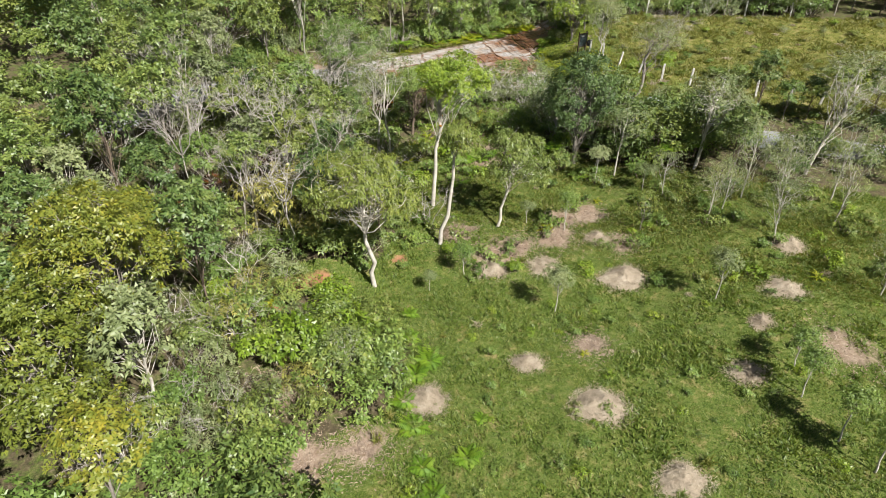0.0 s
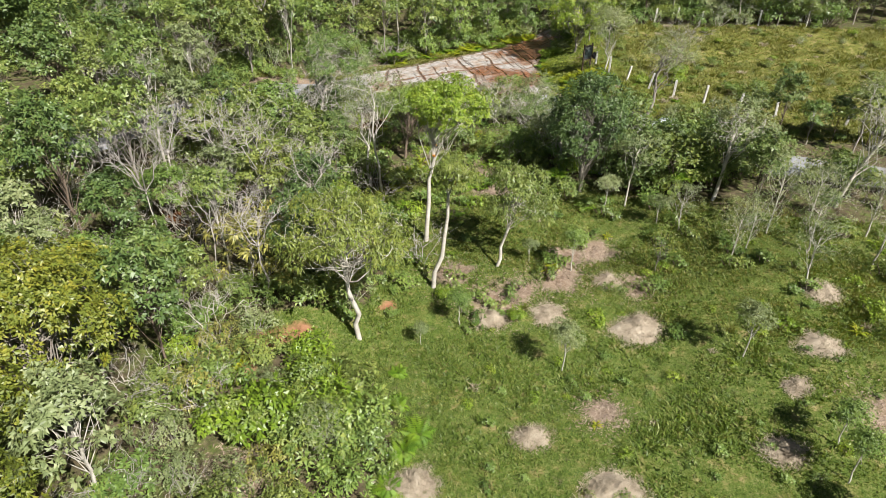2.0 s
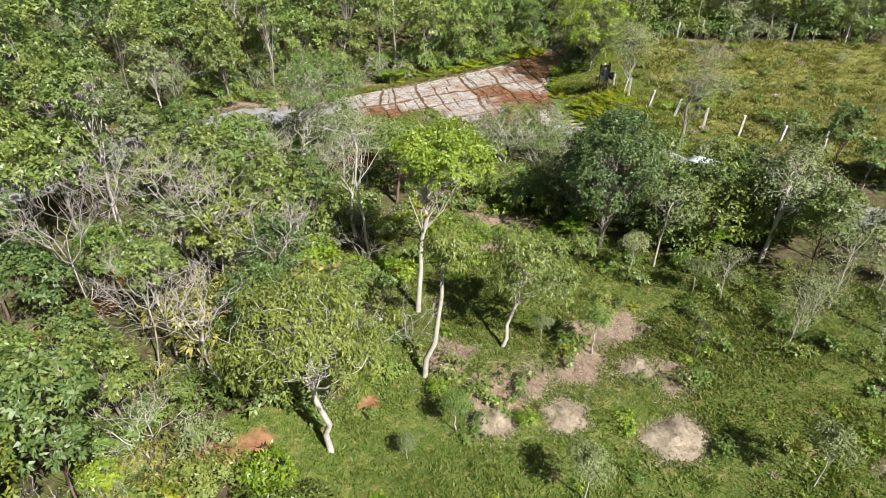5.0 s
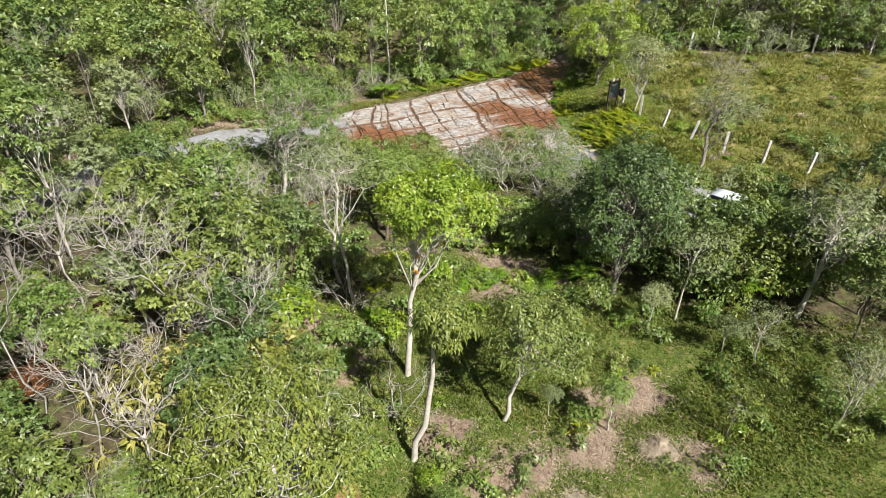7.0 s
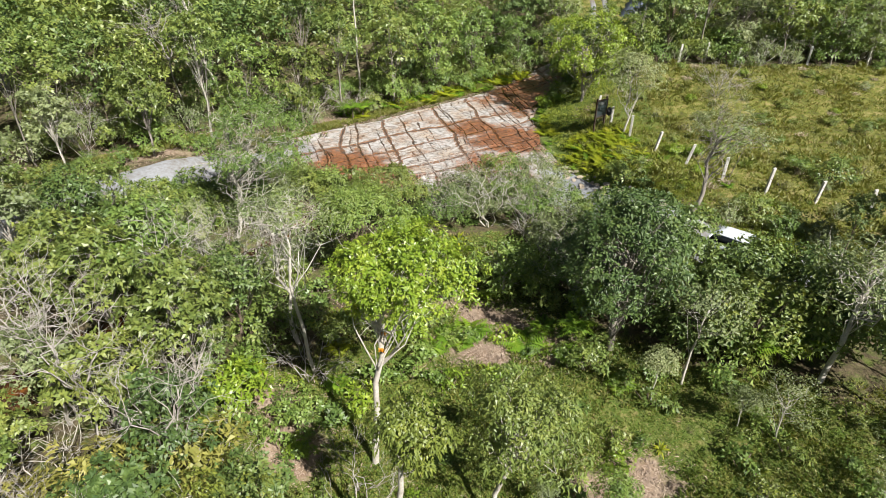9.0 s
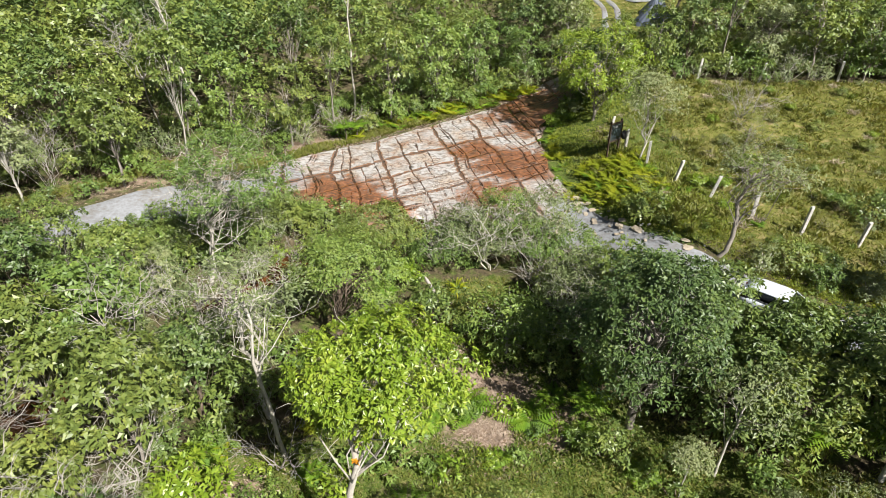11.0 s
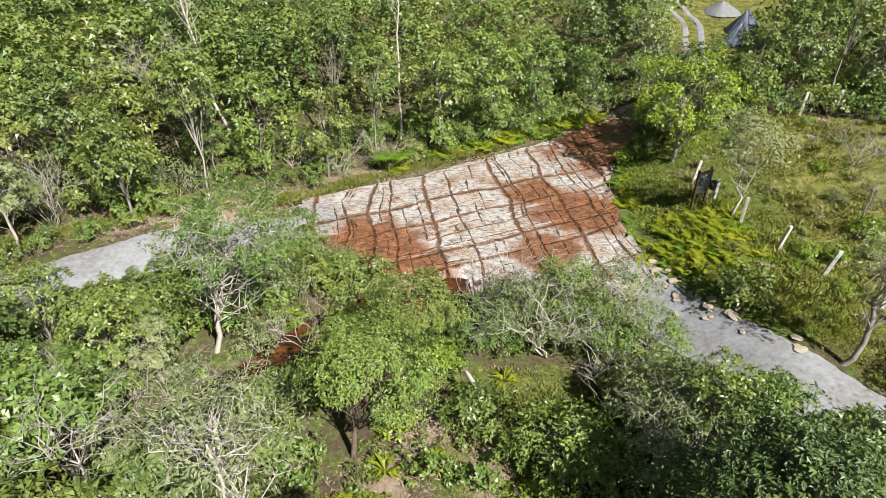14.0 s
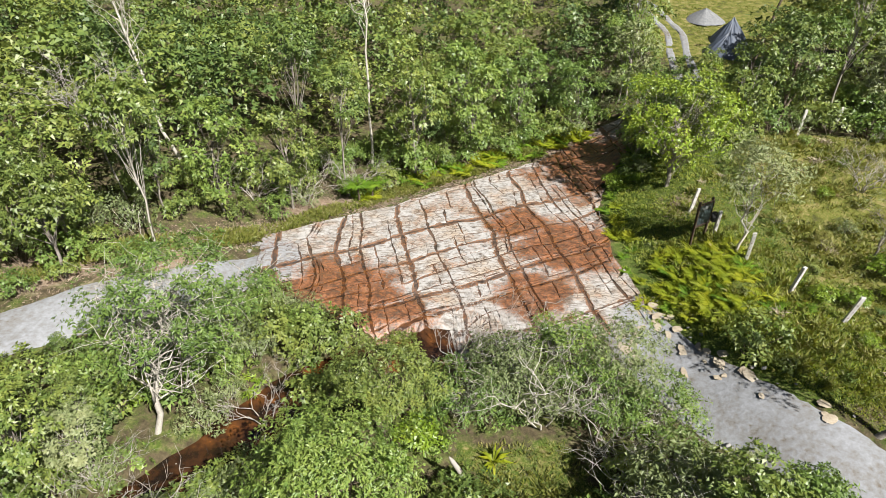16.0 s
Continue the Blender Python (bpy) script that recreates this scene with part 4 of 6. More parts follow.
SHRUBS = [bush("shrub", "green woodland shrub filling the gaps below the trees", "shrub", 211, BARK_BROWN, LEAF_BUSH, 1.3, 2.3, 10, 0.7, 9, 8, 0.27, 0.13, 0.13, group="woodland shrubs"),
          bush("shrub", "olive woodland shrub below the trees", "shrub", 212, BARK_BROWN, LEAF_OLIVE, 1.2, 2.1, 10, 0.68, 9, 8, 0.26, 0.12, 0.13, group="woodland shrubs"),
          bush("shrub", "dark woodland shrub below the trees", "shrub", 213, BARK_BROWN, LEAF_FOREST, 1.4, 2.5, 10, 0.72, 9, 8, 0.28, 0.13, 0.13, group="woodland shrubs"),
          bush("shrub", "grey-green woodland shrub with fine twigs", "shrub", 214, BARK_PALE, LEAF_GREY, 1.3, 2.1, 10, 0.7, 9, 8, 0.22, 0.09, 0.14, group="woodland shrubs")]
HERBS = [bush("weed_clump", "low clump of broad-leaved green weeds", "weeds", 221, BARK_BROWN, LEAF_BUSH, 0.5, 0.55, 5, 0.25, 6, 6, 0.16, 0.075, 0.06, group="weed clumps"),
         bush("weed_clump", "low clump of yellow-green weeds", "weeds", 222, BARK_BROWN, LEAF_LIME, 0.5, 0.5, 5, 0.25, 6, 6, 0.16, 0.07, 0.06, group="weed clumps"),
         bush("weed_clump", "low clump of dull green weeds", "weeds", 223, BARK_BROWN, LEAF_FOREST, 0.55, 0.6, 5, 0.25, 6, 6, 0.15, 0.065, 0.06, group="weed clumps")]
SNAGS = [bare_shrub("bare_shrub", "bare pale grey twiggy shrub among the trees", "dead shrub", 301, DEADWOOD, 1.9, 3.6, 5, 3, 0.05, 1.0, "bare shrubs"),
         bare_shrub("bare_shrub", "bleached bare branches among the leaves", "dead shrub", 302, BARK_PALE, 2.0, 4.4, 4, 3, 0.06, 1.2, "bare shrubs"),
         bare_shrub("dead_tree", "dead standing tree with pale crooked limbs", "dead tree", 303, DEADWOOD, 2.6, 8.6, 6, 3, 0.055, 1.15, "dead trees", trunk=4.4)]

# pale yellow-green shrubs and other large shrubs that can be told apart
scatter([BUSHES[5]], [(-10.4, 34.2), (-9.6, 36.6, 0, 1.5), (-12.4, 35.6, 0, 1.4), (-8.2, 35.4, 0, 1.2)], R, 1.2, 1.5)
scatter([BUSHES[4]], [(-10.8, 23.6), (-8.8, 23.8, 0, 1.5), (-6.2, 24.8, 0, 1.3), (-9.2, 42.2, 0, 1.4), (-2.4, 57.0, 0, 1.0), (3.0, 32.9, 0, 0.5), (-6.0, 40.2, 0, 0.6), (-2.0, 47.4, 0, 1.0), (7.8, 49.6, 0, 1.0), (21.0, 69.0, 0, 0.9), (18.2, 66.0, 0, 0.7), (-1.2, 34.4, 0, 0.5), (20.4, 66.6, 0, 0.6)], R, 0.95, 1.1)
scatter([BUSHES[2], BUSHES[0]], [(-11.6, 25.6, 0, 1.1), (-5.0, 24.0, 1, 1.2), (-6.9, 22.6, 0, 1.0), (-4.2, 25.2, 1, 0.8), (-7.4, 26.2, 0, 0.9), (-9.6, 33.2, 1, 1.4), (-7.6, 33.8, 0, 1.2), (26.0, 61.8, 0, 1.0), (24.6, 63.6, 1, 0.7), (-8.6, 46.8, 0, 1.2),
                               (-6.4, 42.0, 1, 0.8), (13.6, 45.6, 1, 1.3), (-0.6, 53.6, 0, 1.0), (4.6, 52.8, 1, 1.1), (5.2, 51.0, 0, 0.9), (-18.6, 66.2, 1, 0.9), (7.0, 45.4, 0, 0.8), (6.4, 52.2, 1, 1.1)], R, 0.95, 1.1)

forest_spots = darts(R, -46, -5, 8, 70, 3.0, lambda x, y: not open_ground(x, y) and (x < -13.2 or y > 33) and not (y > 49 and x > -15) and x > -8 - 0.80 * (y + 12) and y < 74 + (x + 12), 5200, taken)
low_left = darts(R, -14.5, -4, 10, 34, 1.65, lambda x, y: not open_ground(x, y), 1500, taken)
mid_spots = darts(R, -16, 14, 49, 63, 2.6, lambda x, y: not open_ground(x, y, 0.6) and (x < -12.0 or x > 9.0), 700, taken)
thicket = darts(R, 8, 45, 41, 54, 1.85, lambda x, y: not open_ground(x, y, 0.3) and y > 41.5, 900, taken)
beyond = darts(R, -85, 16, 58, 104, 3.1, lambda x, y: not open_ground(x, y, 0.5) and y > top_edge(x) + 2.6 and x > -10 - 0.72 * y and x > -44 - 0.5 * (y - 58), 6500, taken)
beyond_right = darts(R, 10, 90, 78, 112, 3.0, lambda x, y: not open_ground(x, y) and x < 8 + 0.8 * y, 3000, taken)
behind_all = darts(R, -30, 62, 104, 124, 6.0, lambda x, y: not open_ground(x, y), 1500, taken)
left_far = darts(R, -85, -44, 34, 78, 3.9, lambda x, y: not open_ground(x, y) and x > -8 - 0.80 * (y + 12), 1200, taken)


def kinds(spots_, weights, lo, hi):
    return [(x, y, R.choices(range(len(weights)), weights)[0], R.uniform(lo, hi)) for x, y in spots_]


scatter(NEAR_FOREST, [(x, y, k, min(s, tallest(x, y) / 8.4)) for x, y, k, s in kinds([q for q in forest_spots if q[0] > -11 or q[1] > 30], (6, 4, 4, 4, 4, 1, 0), 0.65, 1.1) + kinds([q for q in forest_spots if q[0] <= -11 and q[1] <= 30], (2, 4, 1, 2, 1, 1, 5), 0.6, 1.12)], R, 0.9, 1.1)
mid_kinds = kinds(mid_spots, (2, 3, 5, 2, 4, 0, 0), 0.8, 1.0)
scatter(NEAR_FOREST, [(x, y, k, min(s, tallest(x, y) / 8.4)) for x, y, k, s in mid_kinds], R, 0.9, 1.05)
scatter(NEAR_FOREST, [(x, y, k, min(s, tallest(x, y) / 8.4)) for x, y, k, s in kinds(thicket, (3, 1, 4, 5, 3, 0, 0), 0.45, 0.75)], R, 0.9, 1.1)
near_wood = lambda s: (s[1] < top_edge(s[0]) + 9.5 and s[0] > -40) if s[0] < 16 else s[1] < 92
scatter(FOREST, [(x, y, k, min(s, tallest(x, y) / 8.4)) for x, y, k, s in kinds([s for s in beyond + beyond_right if near_wood(s)], (6, 1, 3, 6, 4, 2), 0.8, 1.12)], R, 0.9, 1.1)


def far_wood(name, label, spots_, leaf, lo, hi, seed):
    """Woods further off, joined: crowns of larger leaves on short trunks."""
    rng, verts, faces, base = random.Random(seed), [], [], 0
    shapes = []
    for k in range(4):
        h = 8.5
        lines, ends = skeleton(rng, h, h * 0.58, 2.2, h * 0.38, 0.12, 18, fork=0.15, twigs=0, low=-0.6, joints=2)
        shapes.append(crown(rng, ends, (0, 0, h * 0.4), 1.2, 8, 4, 0.36, 0.2, 0.18, turn=0.9))
    for x, y in spots_:
        v, f = rng.choice(shapes)
        a, s = rng.uniform(0, 6.28), min(rng.uniform(lo, hi), tallest(x, y) / 8.8)
        m = np.array(Matrix.Rotation(a, 3, "Z")) * s
        verts.append(v @ m.T + np.array([x, y, ground(x, y) - 0.1]))
        faces.append(f + base)
        base += len(v)
    return tagged(new(name, mesh_of(name, np.concatenate(verts), np.concatenate(faces), leaf)), label, "woods", "", "stuff")


rest = [s for s in beyond + beyond_right if not near_wood(s)] + behind_all + left_far
R.shuffle(rest)
third = len(rest) // 3
far_wood("far_woods", "dense mid-green forest canopy on the far slope", rest[:third], LEAF_FOREST, 0.9, 1.25, 71)
far_wood("far_woods", "dense dark-green forest canopy on the far slope", rest[third:2 * third], LEAF_DARK, 0.95, 1.3, 72)
far_wood("far_woods", "olive-green forest canopy on the far slope", rest[2 * third:], LEAF_OLIVE, 0.8, 1.15, 73)
shade = [(12.8, 83.6), (13.6, 87.2), (15.2, 84.4), (14.4, 90.6), (12.6, 91.4), (16.4, 88.0), (11.6, 96.0)]
scatter(FOREST, [(x, y, (3, 0, 2, 4)[i % 4], min(0.95, tallest(x, y) / 8.4)) for i, (x, y) in enumerate(shade)], R, 0.9, 1.1)
shelf_side = darts(R, 7, 15, 81, 96, 1.15, lambda x, y: not inside(x, y, SLAB) and not inside(x, y, PASTURE) and (inside(x - 2.4, y, SLAB) or inside(x - 1.0, y, SLAB)), 500)
scatter(BUSHES, kinds(shelf_side, (4, 3, 5, 3, 1, 0), 0.4, 0.75), R, 0.9, 1.1)
herbs = darts(R, -9, 27, 31.5, 55, 0.85, lambda x, y: inside(x, y, CLEARING) and noise.noise((x * 0.25, y * 0.25, 30.0)) > -0.2, 1500, taken)
scatter(HERBS, kinds(herbs[:100], (5, 2, 4), 0.7, 1.9), R, 0.9, 1.1)
weeds = darts(R, -7, 26, 13, 34, 1.0, lambda x, y: inside(x, y, CLEARING) and noise.noise((x * 0.3, y * 0.3, 40.0)) > 0.0, 520, taken)
scatter(HERBS, kinds(weeds, (4, 4, 2), 0.4, 0.9), R, 0.9, 1.1)
scatter(BUSHES, kinds(low_left, (5, 3, 4, 3, 2, 1), 0.7, 1.25), R, 0.9, 1.1)

# undergrowth along the edges of the forest
edge_taken = taken + [(x, y, 1.2) for x, y in mid_spots + thicket]
edge = darts(R, -26, 20, 33, 66, 1.5, lambda x, y: not open_ground(x, y, 0.2) and not (-8 < x < 8 and y > 49 and noise.noise((x * 0.4, y * 0.4, 60.0)) < 0.12) and inside(x, y + 2.5, CLEARING) | inside(x + 2, y, CLEARING) | (y > 48), 2600, edge_taken)
scatter(SHRUBS, [(x, y, k, min(s, tallest(x, y) / 2.0)) for x, y, k, s in kinds(edge, (4, 3, 3, 5), 0.55, 1.0)], R, 0.9, 1.1)
bank = darts(R, -34, 14, 60, 98, 1.8, lambda x, y: not open_ground(x, y, 0.1) and top_edge(x) + (2.4 if x < -7 else 2.0) < y < top_edge(x) + 10.5, 2600)
scatter(SHRUBS, kinds(bank, (4, 3, 4, 3), 0.7, 1.2), R, 0.9, 1.1)
creekside = darts(R, -18, -6, 47, 66.5, 1.3, lambda x, y: (x < -11 or y > 61 or noise.noise((x * 0.5, y * 0.5, 80.0)) > 0.0) and near_line(x, y, CREEK) > 1.5 and near_line(x, y, ROAD_LEFT) > 2.4 and not inside(x, y, SLAB) and not inside(x, y, CLEARING), 1200, taken)
scatter(SHRUBS, [(x, y, k, min(s, 0.25 + tallest(x, y) / 2.0)) for x, y, k, s in kinds(creekside, (4, 4, 3, 4), 0.6, 1.1)], R, 0.9, 1.1)
creek_weeds = darts(R, -18, 2, 47, 63, 0.9, lambda x, y: near_line(x, y, CREEK) > 1.2 and near_line(x, y, ROAD_LEFT) > 2.2 and not inside(x, y, SLAB), 700)[:75]
scatter(HERBS, kinds(creek_weeds, (4, 3, 4), 1.0, 2.0), R, 0.9, 1.1)
behind_fence = darts(R, 14, 44, 84, 93, 1.9, lambda x, y: not open_ground(x, y), 700)
scatter(SHRUBS, [(x, y, k, min(s, tallest(x, y) / 2.0)) for x, y, k, s in kinds(behind_fence, (3, 2, 5, 4), 0.8, 1.5)], R, 0.9, 1.1)
pasture_bush = darts(R, 12, 60, 50, 86, 2.5, lambda x, y: inside(x, y, PASTURE) and noise.noise((x * 0.2, y * 0.2, 70.0)) > -0.25, 500, taken)
scatter(BUSHES, kinds(pasture_bush, (4, 4, 2, 3, 2, 3), 0.2, 0.55), R, 0.9, 1.1)
roadside = darts(R, 8, 60, 44, 68, 1.5, lambda x, y: 2.4 < near_line(x, y, ROAD_RIGHT) < 4.4 and inside(x, y, PASTURE) and x > 15.5, 500, taken)
scatter(BUSHES, kinds(roadside, (3, 2, 3, 5, 1, 0), 0.5, 0.85), R, 0.9, 1.1)
floor_taken = taken + [(x, y, 2.0) for x, y in forest_spots + low_left]
wood_floor = darts(R, -36, -12, 12, 60, 2.2, lambda x, y: not open_ground(x, y) and x > -8 - 0.80 * (y + 12), 1500, floor_taken)[:120]
scatter(SHRUBS, kinds(wood_floor, (3, 2, 5, 2), 0.6, 1.0), R, 0.9, 1.1)
snag_spots = [(-14.6, 17.4, 1), (-12.2, 24.6, 0), (-18.8, 33.0, 1), (-13.2, 29.4, 1), (-11.0, 19.0, 0), (-23.4, 45.0, 0), (-18.0, 51.0, 0), (-11.4, 42.8, 1), (-15.6, 45.6, 0), (-28.0, 42.0, 1), (-25.0, 36.0, 1), (-20.0, 24.5, 1), (-8.8, 38.6, 0), (5.0, 57.6, 0), (2.6, 58.4, 1), (-31.0, 70.0, 0), (-16.4, 76.4, 0),
              (-19.0, 44.5, 1), (-14.2, 37.8, 1), (-12.6, 40.4, 1), (-16.8, 37.0, 1), (-15.2, 24.8, 1), (-13.6, 20.2, 0), (-16.2, 30.2, 1), (-21.6, 39.5, 1), (-26.0, 50.5, 2), (-9.6, 58.2, 0), (-14.0, 60.5, 0),
              (-13.0, 77.2, 0), (-10.0, 78.6, 0), (-30.0, 58.0, 1), (-34.0, 64.0, 2), (-12.0, 33.6, 0), (-6.4, 44.2, 0), (-19.8, 28.0, 1), (-14.8, 54.0, 0), (9.4, 52.0, 1), (6.2, 54.6, 1), (12.6, 50.4, 0), (24.2, 43.4, 1), (30.0, 84.4, 1), (36.0, 86.0, 0), (-22.0, 70.5, 2), (-3.0, 37.8, 0), (-9.4, 36.8, 2), (-12.4, 38.4, 2), (-15.8, 41.2, 2), (-11.2, 32.0, 2), (-18.6, 36.0, 2), (-14.4, 33.8, 2), (-20.6, 42.6, 2), (-13.0, 46.6, 2), (-17.2, 27.4, 2)]
scatter(SNAGS, [(x, y, k, R.uniform(0.9, 1.25)) for x, y, k in snag_spots], R, 0.9, 1.1)

# young trees in the clearing
SAPLINGS = [tree("sapling", "young tree with a thin pale stem and small light-green head", "sapling", 401, BARK_PALE, LEAF_GREY, 3.4, 2.4, 0.8, 0.6, 0.045, 16, 0.45, 18, 8, 0.12, 0.055, 0.08, fork=0.5, twigs=1, group="young trees"),
            tree("sapling", "feathery young tree with fine blue-green leaves", "sapling", 402, BARK_PALE, LEAF_GREY, 4.6, 3.0, 1.5, 1.2, 0.05, 20, 0.55, 8, 8, 0.12, 0.05, 0.15, fork=0.25, twigs=3, low=-0.7, turn=0.9, group="young trees"),
            tree("sapling", "young tree with a dense fresh-green head", "sapling", 403, BARK_PALE, LEAF_BUSH, 3.6, 2.5, 0.85, 0.65, 0.05, 18, 0.45, 20, 8, 0.12, 0.058, 0.08, fork=0.5, twigs=1, group="young trees"),
            tree("sapling", "young tree with orange-brown dying leaves", "sapling", 404, BARK_GREY, LEAF_OCHRE, 3.2, 2.2, 1.0, 0.8, 0.04, 12, 0.5, 8, 7, 0.13, 0.06, 0.12, fork=0.3, twigs=4, group="young trees")]
scatter(SAPLINGS, [(5.2, 29.1, 0, 1.0), (16.6, 22.6, 2, 0.85), (16.9, 24.4, 2, 0.85), (11.8, 37.2, 3, 1.15), (14.6, 29.8, 0, 1.0), (16.0, 36.9, 1, 0.9), (17.2, 20.0, 2, 0.95), (19.6, 35.0, 1, 1.1), (4.0, 38.1, 0, 0.55), (6.6, 37.4, 2, 0.9), (24.1, 36.4, 1, 1.15),
                   (9.6, 43.6, 0, 0.9), (19.2, 39.8, 1, 1.25), (22.4, 41.2, 1, 1.4), (-0.3, 32.3, 2, 0.75), (18.0, 18.4, 2, 1.0), (21.0, 38.0, 1, 1.2), (14.0, 41.0, 1, 0.9), (25.4, 39.8, 1, 1.3), (17.4, 38.2, 1, 1.0), (-2.4, 30.8, 0, 0.5), (12.8, 41.8, 0, 0.8),
                   (-6.0, 22.6, 1, 0.8), (24.0, 30.0, 1, 1.0), (27.0, 34.0, 1, 1.2)], R, 0.97, 1.03, 0.03)

def tussock(name, label, seed, mat, blades, h):
    g = np.random.default_rng(seed)
    d = g.normal(size=(blades, 3)) * np.array([0.5, 0.5, 0.1]) + np.array([0, 0, 1.0])
    at = g.normal(size=(blades, 3)) * np.array([0.12, 0.12, 0.0])
    ln = g.uniform(0.5, 1.2, blades) * h
    v, f = leaves(at, d, g.normal(size=(blades, 3)), ln, ln * 0.06 + 0.008, 0.1, 0.35)
    root = tagged(new(name), label, "grass tussock", "grass tussocks")
    piece("tuft", mesh_of("tuft", v, f, mat), root)
    return root


TUSSOCKS = [tussock("grass_tussock", "tussock of long yellowed pasture grass", 231, GRASS_DRY, 70, 0.75), tussock("grass_tussock", "tussock of long green meadow grass", 232, GRASS, 70, 0.6), tussock("grass_tussock", "tussock of dry straw-coloured grass", 233, STRAW, 60, 0.5)]
pasture_tufts = darts(R, 10, 46, 52, 85, 1.35, lambda x, y: inside(x, y, PASTURE), 420, taken)
scatter(TUSSOCKS, kinds(pasture_tufts[:190], (6, 2, 2), 0.7, 1.5), R, 0.9, 1.1, 0.0)
meadow_tufts = darts(R, -5, 26, 13, 46, 1.5, lambda x, y: inside(x, y, CLEARING) and noise.noise((x * 0.2, y * 0.2, 50.0)) > -0.1, 200, taken)
scatter(TUSSOCKS, kinds(meadow_tufts, (2, 6, 1), 0.5, 1.0), R, 0.9, 1.1, 0.0)

# ferns, rosettes
FERNS = [fern("bracken", "bright yellow-green bracken fern", "fern", 501, FERN, 8, 1.0, 0.5, 0.34, 0.0, 12, 0.9, "ferns"),
         fern("bracken", "golden-green fern with long arching fronds", "fern", 502, FERN_GOLD, 9, 1.3, 0.55, 0.40, 0.0, 13, 0.9, "ferns"),
         fern("tree_fern", "tree fern with a head of arching green fronds", "tree fern", 503, FERN, 10, 1.7, 0.65, 0.42, 1.3, 15, 0.7, "tree ferns")]
near_slab = darts(R, -14, 9, 74, 98, 0.8, lambda x, y: top_edge(x) + 0.9 < y < top_edge(x) + 3.4 and x > -10.5 and not inside(x, y, SLAB), 700)
scatter(FERNS[:2], kinds(near_slab, (3, 3), 1.1, 1.8), R, 0.9, 1.1, 0.02)
golden = darts(R, 8.6, 14.2, 65.5, 72.5, 0.62, lambda x, y: inside(x, y, PASTURE) and 64.5 + 0.7 * (14 - x) < y + 2.5 and y < 71.5, 420)[:60]
scatter(FERNS[:2], kinds(golden, (1, 4), 0.7, 1.1), R, 0.9, 1.1, 0.02)
rim_ferns = darts(R, 7.5, 14, 65, 90, 0.9, lambda x, y: not inside(x, y, SLAB) and inside(x - 1.5, y, SLAB), 300)[:26]
scatter(FERNS[:2], kinds(rim_ferns, (3, 2), 0.6, 1.0), R, 0.9, 1.1, 0.02)
scatter(FERNS, [(-2.0, 24.4, 0, 1.3), (-2.6, 23.4, 0, 1.3), (-3.0, 21.4, 0, 1.2), (-2.4, 19.8, 0, 1.1), (-11.6, 27.6, 1, 1.1), (-11.2, 26.4, 0, 1.1), (-11.6, 30.6, 0, 1.2), (1.1, 47.7, 0, 1.9), (0.2, 47.4, 0, 1.4), (-0.7, 46.6, 0, 1.3), (4.1, 47.2, 0, 1.7), (6.7, 47.2, 2, 0.95), (6.2, 46.2, 0, 1.4), (5.2, 48.6, 0, 1.2), (8.4, 44.4, 0, 1.1), (2.6, 45.0, 0, 0.9), (16.8, 45.0, 2, 1.1),
                (15.4, 44.8, 2, 1.0), (9.6, 50.0, 0, 1.3), (-9.4, 44.4, 0, 1.3), (-5.4, 46.4, 1, 1.0), (-9.4, 77.8, 2, 0.8), (-8.6, 78.6, 2, 0.9), (-1.0, 43.0, 0, 1.2), (-5.0, 44.0, 0, 1.1), (-1.8, 17.6, 0, 1.2), (0.2, 18.2, 0, 1.1), (-1.2, 16.2, 0, 1.2), (-24.0, 68.0, 2, 1.0),
                (-3.4, 56.0, 0, 1.2), (-4.6, 49.0, 1, 1.2), (-5.8, 48.6, 1, 1.1), (14.0, 63.8, 0, 0.8), (15.6, 65.4, 0, 0.8), (18.8, 61.0, 0, 0.8), (20.2, 58.4, 0, 0.9), (0.8, 20.5, 0, 0.6), (-3.2, 26.2, 0, 1.1), (-3.4, 28.4, 0, 0.9)], R, 0.9, 1.1, 0.02)


def rosette(name, label, category, seed, leaf, blades, length, width):
    """A rosette of sword leaves."""
    rng = random.Random(seed)
    root = tagged(new(name), label, category)
    for i in range(blades):
        a, e = 2.4 * i, rng.uniform(0.35, 1.2)
        d = Vector((math.cos(a) * math.cos(e), math.sin(a) * math.cos(e), math.sin(e)))
        l = length * rng.uniform(0.7, 1.1)
        v, f = leaves([(0, 0, 0.02), tuple(d * l * 0.02)], [tuple(d), tuple(d)], [(0, 0, 1)] * 2, [l, l * 0.8], [width, width * 0.7], 0.3, 0.35)
        piece("blade", mesh_of("blade", v, f, leaf), root)
    return root


ROSETTES = [rosette("sword_plant", "yellow-green rosette plant with sword-shaped leaves", "plant", 511, FERN_GOLD, 16, 1.1, 0.12)]
scatter(ROSETTES, [(-9.0, 40.4), (-8.6, 44.6, 0, 0.9), (5.4, 37.4, 0, 0.9), (-2.0, 51.6, 0, 1.0), (-3.9, 51.0, 0, 1.0), (0.6, 56.4, 0, 0.9), (9.4, 41.0, 0, 0.5), (20.9, 31.2, 0, 0.7), (6.4, 25.4, 0, 0.4)], R, 0.95, 1.1, 0.0)
stump = tagged(new("tree_stump"), "pale broken tree trunk leaning in the grass", "tree stump")
v, f = tubes([[((0.35, 0.1, -0.2), 0.13), ((0.22, 0.05, 0.4), 0.11), ((0.0, 0.02, 0.9), 0.105), ((-0.28, -0.03, 1.5), 0.09), ((-0.40, -0.05, 1.75), 0.03)]], 9)
piece("trunk", mesh_of("trunk", v, f, DEADWOOD, True), stump)
